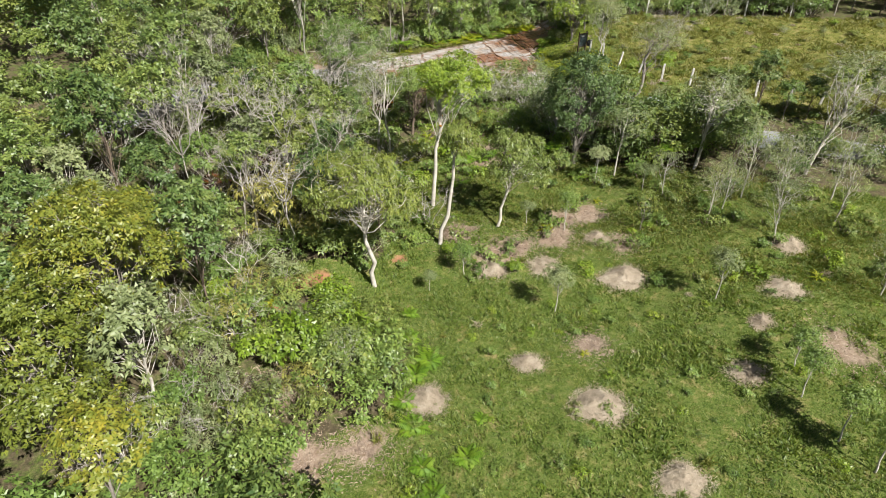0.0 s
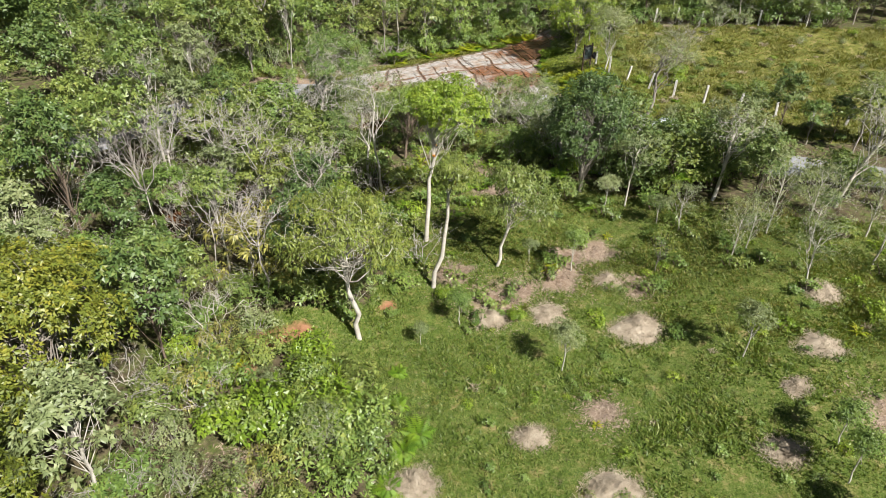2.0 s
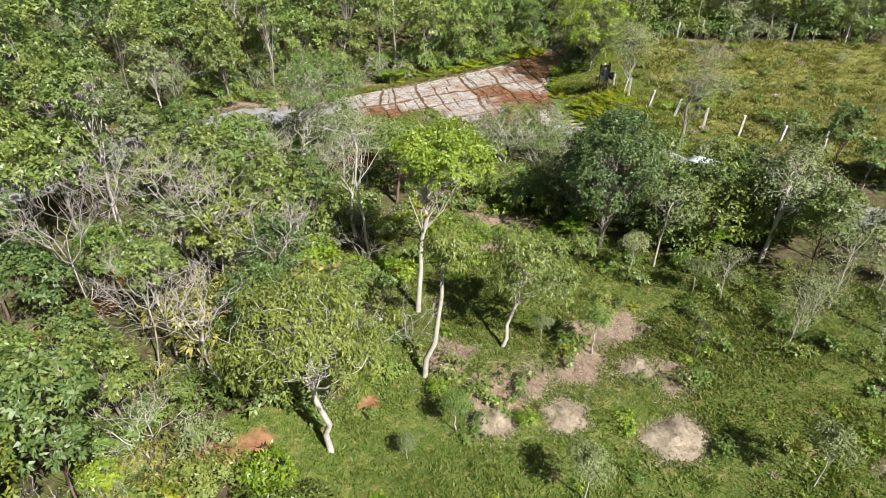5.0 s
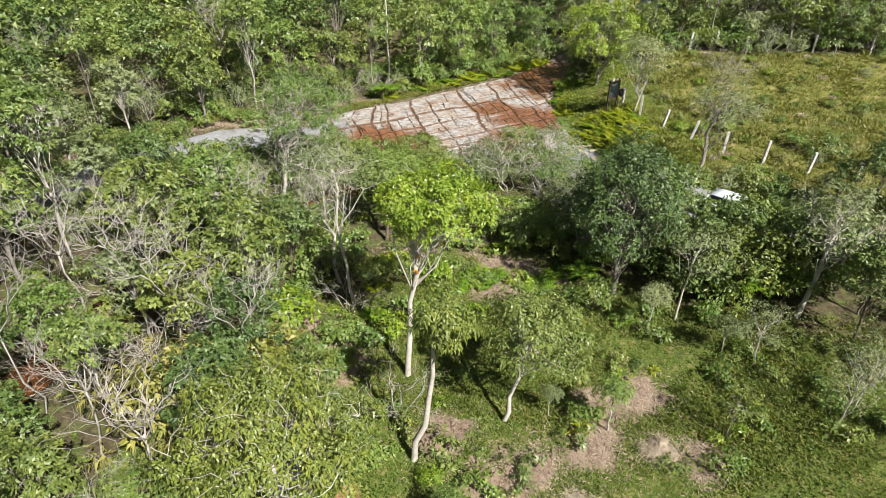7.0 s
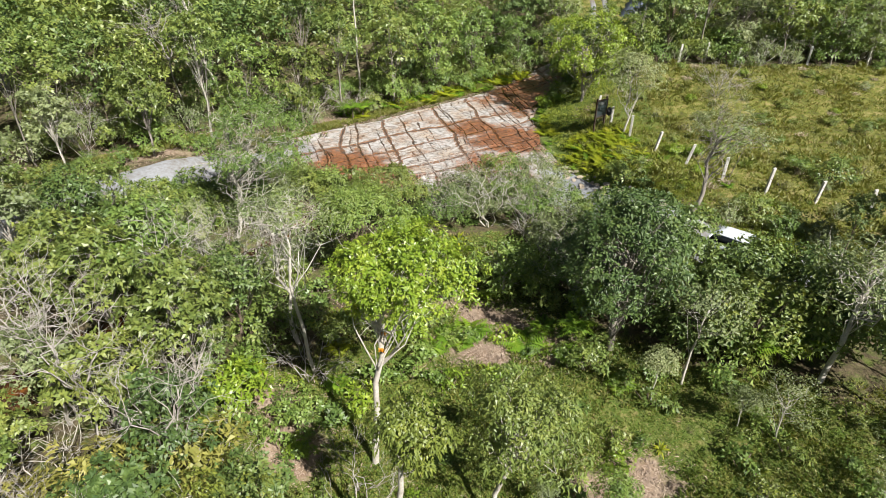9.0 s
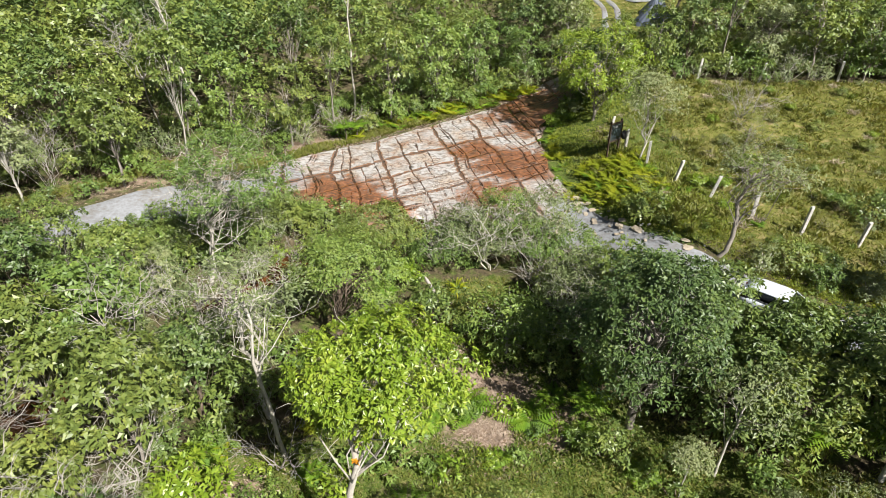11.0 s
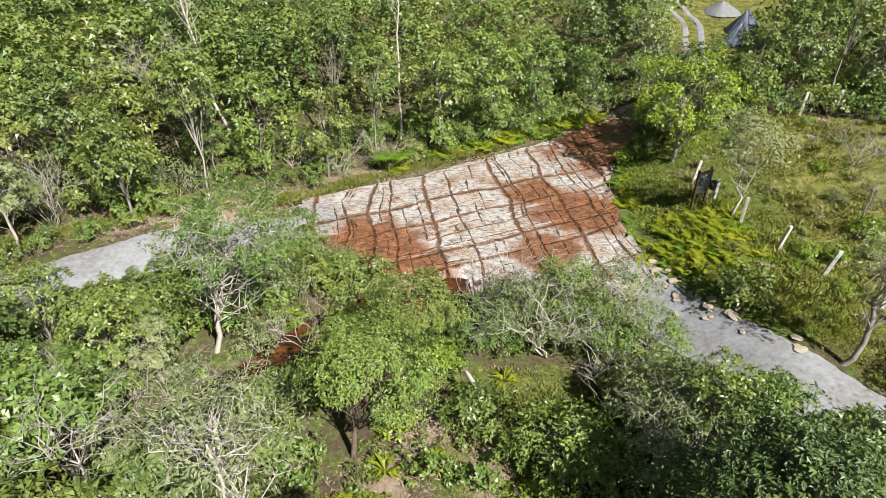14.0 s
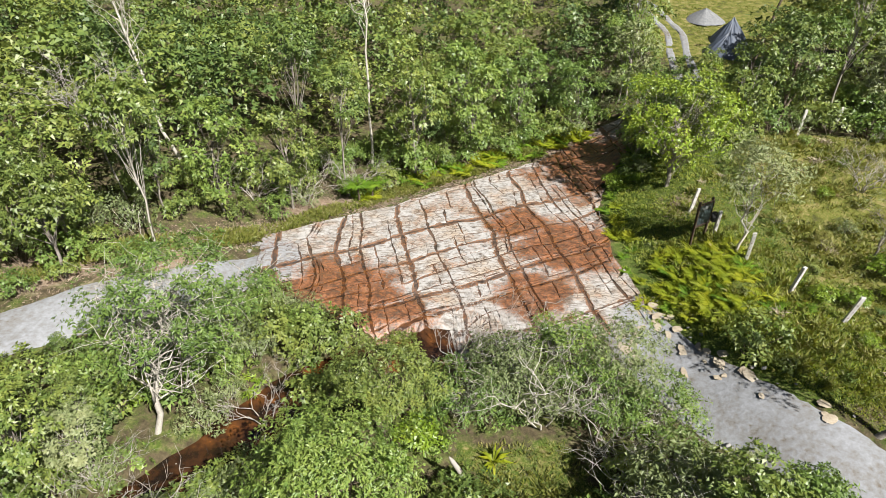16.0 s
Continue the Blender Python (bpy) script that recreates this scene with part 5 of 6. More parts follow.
stump.matrix_basis = stand(-0.7, 55.2)
for x, y, z, k in ((-2.25, 40.30, 6.5, 1.0), (-0.75, 35.6, 6.9, 1.0), (-2.15, 40.45, 7.2, 0.7)):
    b = rosette("bromeliad", "orange bromeliad perched on a pale branch", "bromeliad", 520 + int(y), FLOWER, 12, 0.30 * k, 0.09)
    b.location = (x, y, z)

# ---- grass ----
def turf(name, label, seed, poly, n, x0, x1, y0, y1, mat, h0, h1, skip, patchy=0.0):
    """Grass blades in small tufts over a stretch of the plan."""
    g = np.random.default_rng(seed)
    at, way, ln = [], [], []
    while len(at) < n:
        x, y = g.uniform(x0, x1), g.uniform(y0, y1)
        if not inside(x, y, poly) or skip(x, y):
            continue
        thick = 0.5 + 0.9 * noise.noise((x * 0.45, y * 0.45, 1.0))
        if g.random() > thick + 1 - patchy:
            continue
        h = h0 + (h1 - h0) * max(0.0, min(1.0, 0.5 + noise.noise((x * 0.3, y * 0.3, 9.0))))
        z = bumpy(x, y) - 0.01
        for _ in range(5):
            d = g.normal(size=3) * 0.55
            at.append((x + d[0] * 0.22, y + d[1] * 0.22, z))
            way.append((d[0], d[1], 1.0))
            ln.append(h * g.uniform(0.6, 1.3))
    at, way, ln = np.array(at), np.array(way), np.array(ln)
    v, f = leaves(at, way, g.normal(size=at.shape), ln, ln * 0.15 + 0.018, 0.1, 0.25, False)
    return tagged(new(name, mesh_of(name, v, f, mat)), label, "grass", "", "stuff")


worn = lambda x, y: spots(x, y, BARE_SPOTS) > 0.42 or spots(x, y, RUST_SPOTS) > 0.42 or spots(x, y, STRAW_SPOTS) > 0.5
turf("meadow_grass", "lush green meadow grass with yellowed tips in the clearing", 1, CLEARING, 180000, -12, 32, 13, 50, GRASS, 0.12, 0.34, worn, 0.65)
far_meadow = [(-10.0, 39.0), (-10.0, 44.0), (-1.5, 50.0), (-1.0, 57.0), (3.4, 57.6), (5.4, 54.6), (7.0, 49.4), (15.0, 44.5), (27.0, 41.0), (27.0, 28.0), (10.0, 33.0), (2.0, 38.0), (-4.0, 38.0)]
turf("meadow_grass", "long yellowing grass at the far side of the clearing", 7, far_meadow, 60000, -10, 27, 28, 58, GRASS_DRY, 0.12, 0.32, worn, 0.75)
turf("pasture_grass", "yellow-green rough pasture grass behind the fence", 2, PASTURE, 90000, 9, 62, 48, 86, GRASS_DRY, 0.18, 0.6, worn, 0.8)
turf("yard_grass", "short yellow-green grass in the far yard", 3, YARD, 12000, 13, 60, 94, 130, GRASS_DRY, 0.15, 0.35, lambda x, y: 17.6 < x < 21.4, 0.6)
strip = [(x, top_edge(x) + 0.2) for x in (-30, -22, -14, -8, -2, 4)] + [(x, top_edge(x) + 2.2) for x in (4, -2, -8, -14, -22, -30)]
turf("bank_grass", "dry tan and green grass on the bank above the rock", 4, strip, 26000, -30, 5, 56, 92, GRASS_DRY, 0.25, 0.6, lambda x, y: inside(x, y, SLAB), 0.5)
verge = [(8.6, 66.4), (10.2, 63.9), (12.8, 60.3), (15.4, 56.8), (19.0, 53.9), (24.0, 51.8), (24.6, 53.6), (19.8, 56.4), (16.6, 59.6), (14.0, 63.0), (11.4, 67.0), (9.4, 69.4)]
turf("verge_grass", "long green grass hanging over the road verge", 5, verge, 14000, 8, 26, 51, 70, GRASS_LUSH, 0.12, 0.30, lambda x, y: near_line(x, y, ROAD_RIGHT) < 2.3, 0.5)


shelf_bank = [(8.7, 66.6), (9.4, 69.6), (8.6, 72.0), (8.4, 76.0), (8.6, 79.0), (10.0, 83.0), (12.4, 88.0), (15.5, 84.0), (15.8, 76.0), (16.6, 69.0), (19.5, 62.0), (17.0, 59.5), (13.4, 62.6)]
turf("verge_grass", "lush bright green grass on the bank beside the rock", 6, shelf_bank, 36000, 8, 20, 59, 88, GRASS_LUSH, 0.12, 0.30, lambda x, y: inside(x, y, SLAB), 0.35)


LITTER = leaf_material("dry_leaf_litter", (0.120, 0.085, 0.062), (0.260, 0.195, 0.150), (0.430, 0.350, 0.270), 0.8, 0.1, 0.0, 0.8)


def litter(n, seed):
    """Fallen leaves and dry stalks over the worn soil of the clearing."""
    g = np.random.default_rng(seed)
    where = BARE_SPOTS + [(x, top_edge(x) + 1.3, 0.9) for x in range(-30, 8, 2)]
    at = []
    while len(at) < n:
        cx, cy, r = where[g.integers(len(where))]
        x, y = g.normal(cx, r * 0.85), g.normal(cy, r * 0.85)
        at.append((x, y, bumpy(x, y) + 0.015))
    at = np.array(at)
    ln = g.uniform(0.08, 0.30, n)
    v, f = leaves(at, g.normal(size=(n, 3)) * np.array([1, 1, 0.22]), np.array([0, 0, 1.0]) + g.normal(size=(n, 3)) * 0.35, ln, ln * 0.16 + 0.012, 0.1, 0.05, False)
    return tagged(new("leaf_litter", mesh_of("leaf_litter", v, f, LITTER)), "dry pinkish-tan leaf litter on worn soil", "leaf litter", "", "stuff")


litter(80000, 12)


# ---- mown straw ----
def heap_top(px, py, x, y, r, k):
    """The height of a heap's surface k of the way from its middle to its rim."""
    hump = max(0.0, 1 - math.hypot(px - x - 0.2 * r, py - y - 0.3 * r) / (0.6 * r))
    return bumpy(px, py) + max(0.0, 1 - k * k) * r * (0.20 * (1 + 0.9 * noise.noise((px * 2.2, py * 2.2, 4.0))) + 0.28 * hump)


def straw_heap(x, y, r, seed):
    rng, g = random.Random(seed), np.random.default_rng(seed)
    root = tagged(new("straw_heap"), "flattened heap of dry tan mown grass on the meadow", "straw heap", "straw heaps")
    verts, faces, rings, sides = [], [], 5, 18
    for i in range(rings + 1):
        k = i / rings
        for j in range(sides):
            a = 2 * math.pi * j / sides
            w = r * k * (1 + 0.55 * noise.noise((math.cos(a) * 1.3 + x, math.sin(a) * 1.3 + y, 2.0)))
            vx, vy = x + w * math.cos(a) * 1.15, y + w * math.sin(a)
            verts.append((vx, vy, heap_top(vx, vy, x, y, r, k) - 0.03 * (k == 1)))
    for i in range(rings):
        faces += [(i * sides + j, i * sides + (j + 1) % sides, (i + 1) * sides + (j + 1) % sides, (i + 1) * sides + j) for j in range(sides)]
    piece("mound", mesh_of("mound", verts, faces, STRAW, True), root)
    n = int(2600 * r)
    a, k = g.uniform(0, 6.28, n), np.sqrt(g.uniform(0, 1, n)) * 1.2
    edge = np.array([1 + 0.55 * noise.noise((math.cos(u) * 1.3 + x, math.sin(u) * 1.3 + y, 2.0)) for u in a])
    px, py = x + r * k * edge * np.cos(a) * 1.15, y + r * k * edge * np.sin(a)
    pz = np.array([heap_top(u, w, x, y, r, q) for u, w, q in zip(px, py, k)]) + 0.01
    d = g.normal(size=(n, 3)) * np.array([1, 1, 0.35]) + np.array([0, 0, 0.15])
    ln = g.uniform(0.12, 0.36, n)
    v, f = leaves(np.stack([px, py, pz], 1), d, np.array([0, 0, 1.0]) + g.normal(size=(n, 3)) * 0.3, ln, ln * 0.03 + 0.008, 0.1, 0.1)
    piece("straw", mesh_of("straw", v, f, STRAW), root, "loose dry stalks")


for i, (x, y, r) in enumerate(STRAW_SPOTS):
    straw_heap(x, y, r, 600 + i)
hero(bare_shrub("brush_pile", "low pile of dry brown cut branches", "brush pile", 41, BARK_BROWN, 0.9, 0.55, 12, 2, 0.015, 1.6), 7.4, 26.3, 0.8)
hero(bare_shrub("brush_pile", "low heap of dry brown twigs under the trees", "brush pile", 42, BARK_BROWN, 1.6, 0.8, 16, 2, 0.018, 1.6), -0.6, 36.9, 0.8)
hero(bare_shrub("brush_pile", "tangle of dry brown branches under the lime tree", "brush pile", 43, BARK_BROWN, 1.4, 1.3, 14, 2, 0.02, 1.4), -1.2, 42.6, 0.8)


# ---- fence ----
def fence_post(x, y, h, lean, seed):
    rng = random.Random(seed)
    root = tagged(new("fence_post"), "weathered whitewashed wooden fence post in the pasture", "fence post", "pasture fence")
    bm = bmesh.new()
    box(bm, pose(0, 0, h / 2 - 0.15), 0.19, 0.16, h + 0.3, 0.025)
    for v in bm.verts:
        v.co.x += 0.012 * noise.noise(v.co * 3 + Vector((seed, 0, 0)))
        if v.co.z > h * 0.9:
            v.co.z += 0.05 * (v.co.x > 0)
    part("stake", bm, POST, root)
    bm = bmesh.new()
    for z in (0.35, 0.75, 1.15):
        box(bm, pose(0, -0.088, z), 0.05, 0.02, 0.03, 0.005)
    part("wire_staples", bm, STEEL, root, "rusty wire staples")
    root.matrix_basis = stand(x, y, rng.uniform(-0.5, 0.5)) @ Matrix.Rotation(radians(lean), 4, "Y") @ Matrix.Rotation(radians(rng.uniform(-5, 5)), 4, "X")


STEEL = plain("rusty_steel", (0.16, 0.10, 0.07), 0.6, 0.6)
for i, (x, y, h, lean) in enumerate([(13.25, 72.65, 1.55, 0), (14.2, 69.8, 1.75, 1), (15.4, 66.8, 1.6, 10), (17.1, 64.6, 1.6, 12), (18.7, 61.8, 1.7, 2), (20.9, 60.0, 1.9, 3), (23.6, 58.8, 1.6, 5), (29.0, 56.6, 1.7, 6), (31.6, 56.0, 1.7, 6),
                                     (26.4, 57.6, 1.6, -3), (12.6, 75.6, 1.7, 8), (22.1, 84.8, 1.9, 3), (24.9, 85.6, 1.9, 4), (27.2, 83.8, 1.8, 8), (34.5, 84.4, 1.8, 0), (40.0, 84.0, 1.8, 5)]):
    fence_post(x, y, h, lean, i)

# ---- notice board ----
TIMBER = rough_material("dark_stained_timber", [(0.3, (0.030, 0.020, 0.014)), (0.55, (0.070, 0.048, 0.034)), (0.75, (0.120, 0.090, 0.070))], 3.0, 0.7, 0.3, 0.004)
PANEL = plain("faded_dark_panel", (0.035, 0.045, 0.050), 0.35)
PICTURE = plain("faded_map_print", (0.060, 0.085, 0.095), 0.4)
BARS = plain("pale_print", (0.260, 0.270, 0.260), 0.5)


def notice_board(x, y, turn):
    root = tagged(new("notice_board"), "dark wooden notice board on two posts with a faded map panel", "notice board")
    for s in (-0.48, 0.48):
        bm = bmesh.new()
        box(bm, pose(s, 0, 1.05), 0.10, 0.10, 2.5, 0.012)
        part("post", bm, TIMBER, root)
    bm = bmesh.new()
    for z, w in ((2.14, 1.10), (0.98, 1.10)):
        box(bm, pose(0, -0.055, z), w, 0.06, 0.09, 0.01)
    for s in (-0.52, 0.52):
        box(bm, pose(s, -0.057, 1.56), 0.07, 0.05, 1.08, 0.01)
    part("frame", bm, TIMBER, root)
    bm = bmesh.new()
    box(bm, pose(0, -0.05, 1.56), 0.98, 0.03, 1.08)
    panel = part("panel", bm, PANEL, root, "dark faded information panel")
    bm = bmesh.new()
    box(bm, pose(0.02, -0.072, 1.48), 0.62, 0.012, 0.52)
    part("picture", bm, PICTURE, panel, "faded blue-green map picture")
    bm = bmesh.new()
    for k in range(3):
        box(bm, pose(-0.05, -0.072, 1.98 - 0.07 * k), 0.66 - 0.14 * k, 0.012, 0.03)
    part("lettering", bm, BARS, panel, "pale unreadable lettering bars")
    root.matrix_basis = stand(x, y, turn, 1.2)


notice_board(12.2, 72.2, radians(38))


def hung_bag(x, y):
    root = tagged(new("bag"), "black cloth bag hung on a white fence post", "bag")
    bm = bmesh.new()
    bmesh.ops.create_icosphere(bm, subdivisions=3, radius=0.26)
    for v in bm.verts:
        n = noise.noise(v.co * 5)
        v.co = Vector((v.co.x * 1.05, v.co.y * 0.6, v.co.z * 1.35)) * (1 + 0.25 * n)
    cloth = part("cloth", bm, plain("black_cloth", (0.018, 0.017, 0.018), 0.8), root)
    cloth.location = (0.0, 0.0, 1.18)
    v, f = tubes([[((-0.12, 0, 1.35), 0.015), ((-0.02, -0.12, 1.62), 0.015), ((0.12, 0, 1.38), 0.015)]], 5)
    piece("strap", mesh_of("strap", v, f, plain("bag_strap", (0.02, 0.02, 0.02), 0.7), True), root)
    root.matrix_basis = stand(x, y)


hung_bag(13.05, 72.75)


# ---- parked car ----
PAINT = plain("white_car_paint", (0.60, 0.64, 0.69), 0.22, 0.0, 0.5)
GLASS = plain("dark_car_glass", (0.012, 0.014, 0.017), 0.05, 0.0, 0.6)
RUBBER = plain("tyre_rubber", (0.02, 0.02, 0.02), 0.85)
RIM = plain("alloy_rim", (0.45, 0.46, 0.48), 0.35, 0.8)
RED = plain("red_lamp_glass", (0.42, 0.015, 0.012), 0.15)
CLEAR = plain("headlamp_glass", (0.55, 0.58, 0.60), 0.1)
TRIM = plain("black_plastic_trim", (0.025, 0.025, 0.027), 0.55)


def shell(sections, mat_name):
    """Skins matching rings of points into one mesh, with the ends closed."""
    n, verts, faces = len(sections[0]), [p for s in sections for p in s], []
    for i in range(len(sections) - 1):
        faces += [(i * n + k, i * n + (k + 1) % n, (i + 1) * n + (k + 1) % n, (i + 1) * n + k) for k in range(n)]
    faces += [tuple(range(n - 1, -1, -1)), tuple((len(sections) - 1) * n + k for k in range(n))]
    return mesh_of("shell", verts, faces, mat_name, True)


def car(x, y, heading):
    root = tagged(new("car"), "white hatchback parked on the gravel road under trees", "car")
    def ring(px, half, z0, z1, shoulder, chamfer=0.14):
        return [(px, -half, z0 + 0.1), (px, -half + 0.08, z0), (px, half - 0.08, z0), (px, half, z0 + 0.1), (px, half, z1 - chamfer), (px, half - shoulder, z1), (px, -half + shoulder, z1), (px, -half, z1 - chamfer)]
    body = [ring(-2.05, 0.70, 0.40, 0.85, 0.10), ring(-1.98, 0.80, 0.28, 0.98, 0.08), ring(-1.4, 0.84, 0.22, 1.00, 0.07), ring(0.0, 0.85, 0.22, 0.97, 0.07), ring(0.95, 0.84, 0.22, 0.94, 0.08),
            ring(1.6, 0.81, 0.24, 0.84, 0.12), ring(1.98, 0.74, 0.30, 0.72, 0.14), ring(2.08, 0.62, 0.38, 0.62, 0.10)]
    main = piece("body", shell(body, PAINT), root)
    def cab(px, half, z1):
        return [(px, -0.78, 0.95), (px, 0.78, 0.95), (px, half, z1 - 0.06), (px, half - 0.12, z1), (px, -half + 0.12, z1), (px, -half, z1 - 0.06)]
    cabin = [cab(-1.98, 0.72, 0.99), cab(-1.72, 0.64, 1.44), cab(-1.2, 0.64, 1.50), cab(-0.2, 0.65, 1.51), cab(0.25, 0.64, 1.46), cab(1.02, 0.74, 0.98)]
    piece("greenhouse", shell(cabin, GLASS), root, "dark tinted windows")
    roof = [[(px, -h, z - 0.02), (px, h, z - 0.02), (px, h - 0.06, z + 0.03), (px, -h + 0.06, z + 0.03)] for px, h, z in ((-1.80, 0.60, 1.42), (-1.2, 0.645, 1.50), (-0.2, 0.65, 1.51), (0.20, 0.63, 1.47))]
    piece("roof", shell(roof, PAINT), root, "white sunlit roof panel")
    for s in (-1, 1):
        lines = [[((0.98, 0.76 * s, 0.97), 0.04), ((0.22, 0.63 * s, 1.46), 0.035)], [((-1.96, 0.74 * s, 0.98), 0.06), ((-1.74, 0.63 * s, 1.43), 0.05)], [((-0.35, 0.785 * s, 0.96), 0.03), ((-0.32, 0.655 * s, 1.47), 0.03)]]
        for line in lines:
            v, f = tubes([line], 6)
            piece("pillar", mesh_of("pillar", v, f, PAINT, True), root)
        for name, m, mat, size, at in (("tail_light", pose(-2.0, 0.66 * s, 0.80), RED, (0.10, 0.20, 0.26), 0), ("headlight", pose(1.98, 0.58 * s, 0.64), CLEAR, (0.16, 0.26, 0.13), 0), ("door_mirror", pose(0.78, 0.92 * s, 1.0), PAINT, (0.12, 0.2, 0.13), 0)):
            bm = bmesh.new()
            box(bm, m, *size, 0.03)
            part(name, bm, mat, root)
        for px in (-1.28, 1.28):
            bm = bmesh.new()
            bmesh.ops.create_cone(bm, cap_ends=True, segments=28, radius1=0.31, radius2=0.31, depth=0.2, matrix=pose(px, 0.76 * s, 0.31, 90))
            bmesh.ops.bevel(bm, geom=[e for e in bm.edges if e.calc_face_angle(0) > 1], offset=0.04, segments=2, affect="EDGES")
            wheel = part("wheel", bm, RUBBER, root, "black tyre")
            bm = bmesh.new()
            bmesh.ops.create_cone(bm, cap_ends=True, segments=20, radius1=0.20, radius2=0.17, depth=0.22, matrix=pose(px, 0.762 * s, 0.31, 90))
            part("rim", bm, RIM, wheel)
    for px, z in ((-2.02, 0.42), (2.02, 0.42)):
        bm = bmesh.new()
        box(bm, pose(px, 0, z), 0.14, 1.36, 0.16, 0.05)
        part("bumper", bm, TRIM, root)
    root.matrix_basis = Matrix.Translation((x, y, bumpy(x, y) + 0.10)) @ Matrix.Rotation(heading, 4, "Z")


car(16.6, 52.4, radians(-40))


# ---- yard ----
TARP = plain("blue_grey_tarpaulin", (0.075, 0.090, 0.120), 0.45)
def draped_heap(name, label, category, x, y, rx, ry, h, mat, folds, seed, part_name):
    root = tagged(new(name), label, category)
    verts, faces, rings, sides = [], [], 14, 72
    for i in range(rings + 1):
        k = i / rings
        for j in range(sides):
            a = 2 * math.pi * j / sides
            w = k * (1 + 0.18 * noise.noise((math.cos(a) * 1.5, math.sin(a) * 1.5, seed)))
            z = h * (1 - k) ** 0.85 * (1 + 0.05 * math.sin(a * 3 + seed)) + folds * k * (1.1 - k) * (math.sin(a * 17 + 2 * math.sin(a * 3)) + 0.6 * noise.noise((math.cos(a) * 6, math.sin(a) * 6, k * 3)))
            verts.append((rx * w * math.cos(a), ry * w * math.sin(a), z - 0.12 * k))
    for i in range(rings):
        faces += [(i * sides + j, i * sides + (j + 1) % sides, (i + 1) * sides + (j + 1) % sides, (i + 1) * sides + j) for j in range(sides)]
    piece(part_name, mesh_of(part_name, verts, faces, mat, True), root)
    root.location = (x, y, ground(x, y))
    return root


draped_heap("covered_heap", "conical heap covered with a creased slate-blue tarpaulin", "covered heap", 24.9, 111.6, 2.1, 2.3, 2.6, TARP, 0.22, 3, "tarpaulin")
draped_heap("covered_heap", "heap under a creased slate-blue tarpaulin on the yard grass", "covered heap", 23.4, 107.4, 2.6, 2.4, 2.3, TARP, 0.22, 5, "tarpaulin")
draped_heap("gravel_heap", "low grey gravel heap on the yard grass", "gravel heap", 24.2, 119.4, 2.4, 2.6, 1.3, rough_material("grey_gravel", [(0.3, (0.10, 0.105, 0.11)), (0.55, (0.19, 0.195, 0.20)), (0.8, (0.30, 0.30, 0.30))], 4.0), 0.06, 8, "gravel")
hero(tree("dead_tree", "bare dead tree stem standing beside the yard", "dead tree", 61, BARK_BROWN, LEAF_GREY, 9.5, 9.0, 0.5, 0.6, 0.17, 3, 0.7, 0, 0, 0.25, 0.1, 0.2, lean=(1.5, 0), fork=0.85, twigs=0), 23.0, 99.0, 1.0)

# ---- stones along the road and in the creek ----
def stone_meshes():
    out = []
    for s in range(5):
        bm = bmesh.new()
        bmesh.ops.create_icosphere(bm, subdivisions=1, radius=0.5)
        for v in bm.verts:
            v.co *= 1 + 0.35 * noise.noise(v.co * 2 + Vector((s * 5, 0, 0)))
            v.co.z *= 0.55
        me = bpy.data.meshes.new("stone")
        bm.to_mesh(me)
        bm.free()
        me.materials.append(STONE)
        out.append(me)
    return out


STONES = stone_meshes()
RS = random.Random(77)
for i in range(150):
    if i < 70:
        k = RS.random()
        j = min(3, int(k * 4))
        (ax, ay), (bx, by) = ROAD_RIGHT[j], ROAD_RIGHT[j + 1]
        u = RS.random()
        d = math.hypot(bx - ax, by - ay)
        off = RS.choice((-1, 1, 1, 1)) * RS.uniform(1.6, 2.4)
        x, y, s = ax + (bx - ax) * u - (by - ay) / d * off * -1, ay + (by - ay) * u + (bx - ax) / d * off * -1, RS.uniform(0.10, 0.30)
    elif i < 115:
        j = RS.randint(1, 3)
        (ax, ay), (bx, by) = CREEK[j], CREEK[j + 1]
        u = RS.random()
        x, y, s = ax + (bx - ax) * u + RS.uniform(-1.4, 1.4), ay + (by - ay) * u + RS.uniform(-0.8, 0.8), RS.uniform(0.25, 0.9)
    else:
        x, y, s = RS.uniform(-14.8, -11.6), RS.uniform(67.0, 73.0), RS.uniform(0.15, 0.5)
    ob = tagged(new("stone", RS.choice(STONES)), "loose weathered stone lying on the ground", "stone", "loose stones")
    ob.matrix_basis = Matrix.Translation((x, y, bumpy(x, y) + 0.08 + 0.05 * s)) @ Euler((RS.uniform(-0.3, 0.3), RS.uniform(-0.3, 0.3), RS.uniform(0, 6))).to_matrix().to_4x4() @ Matrix.Diagonal((s, s * RS.uniform(0.6, 1.0), s * RS.uniform(0.6, 1.0), 1))


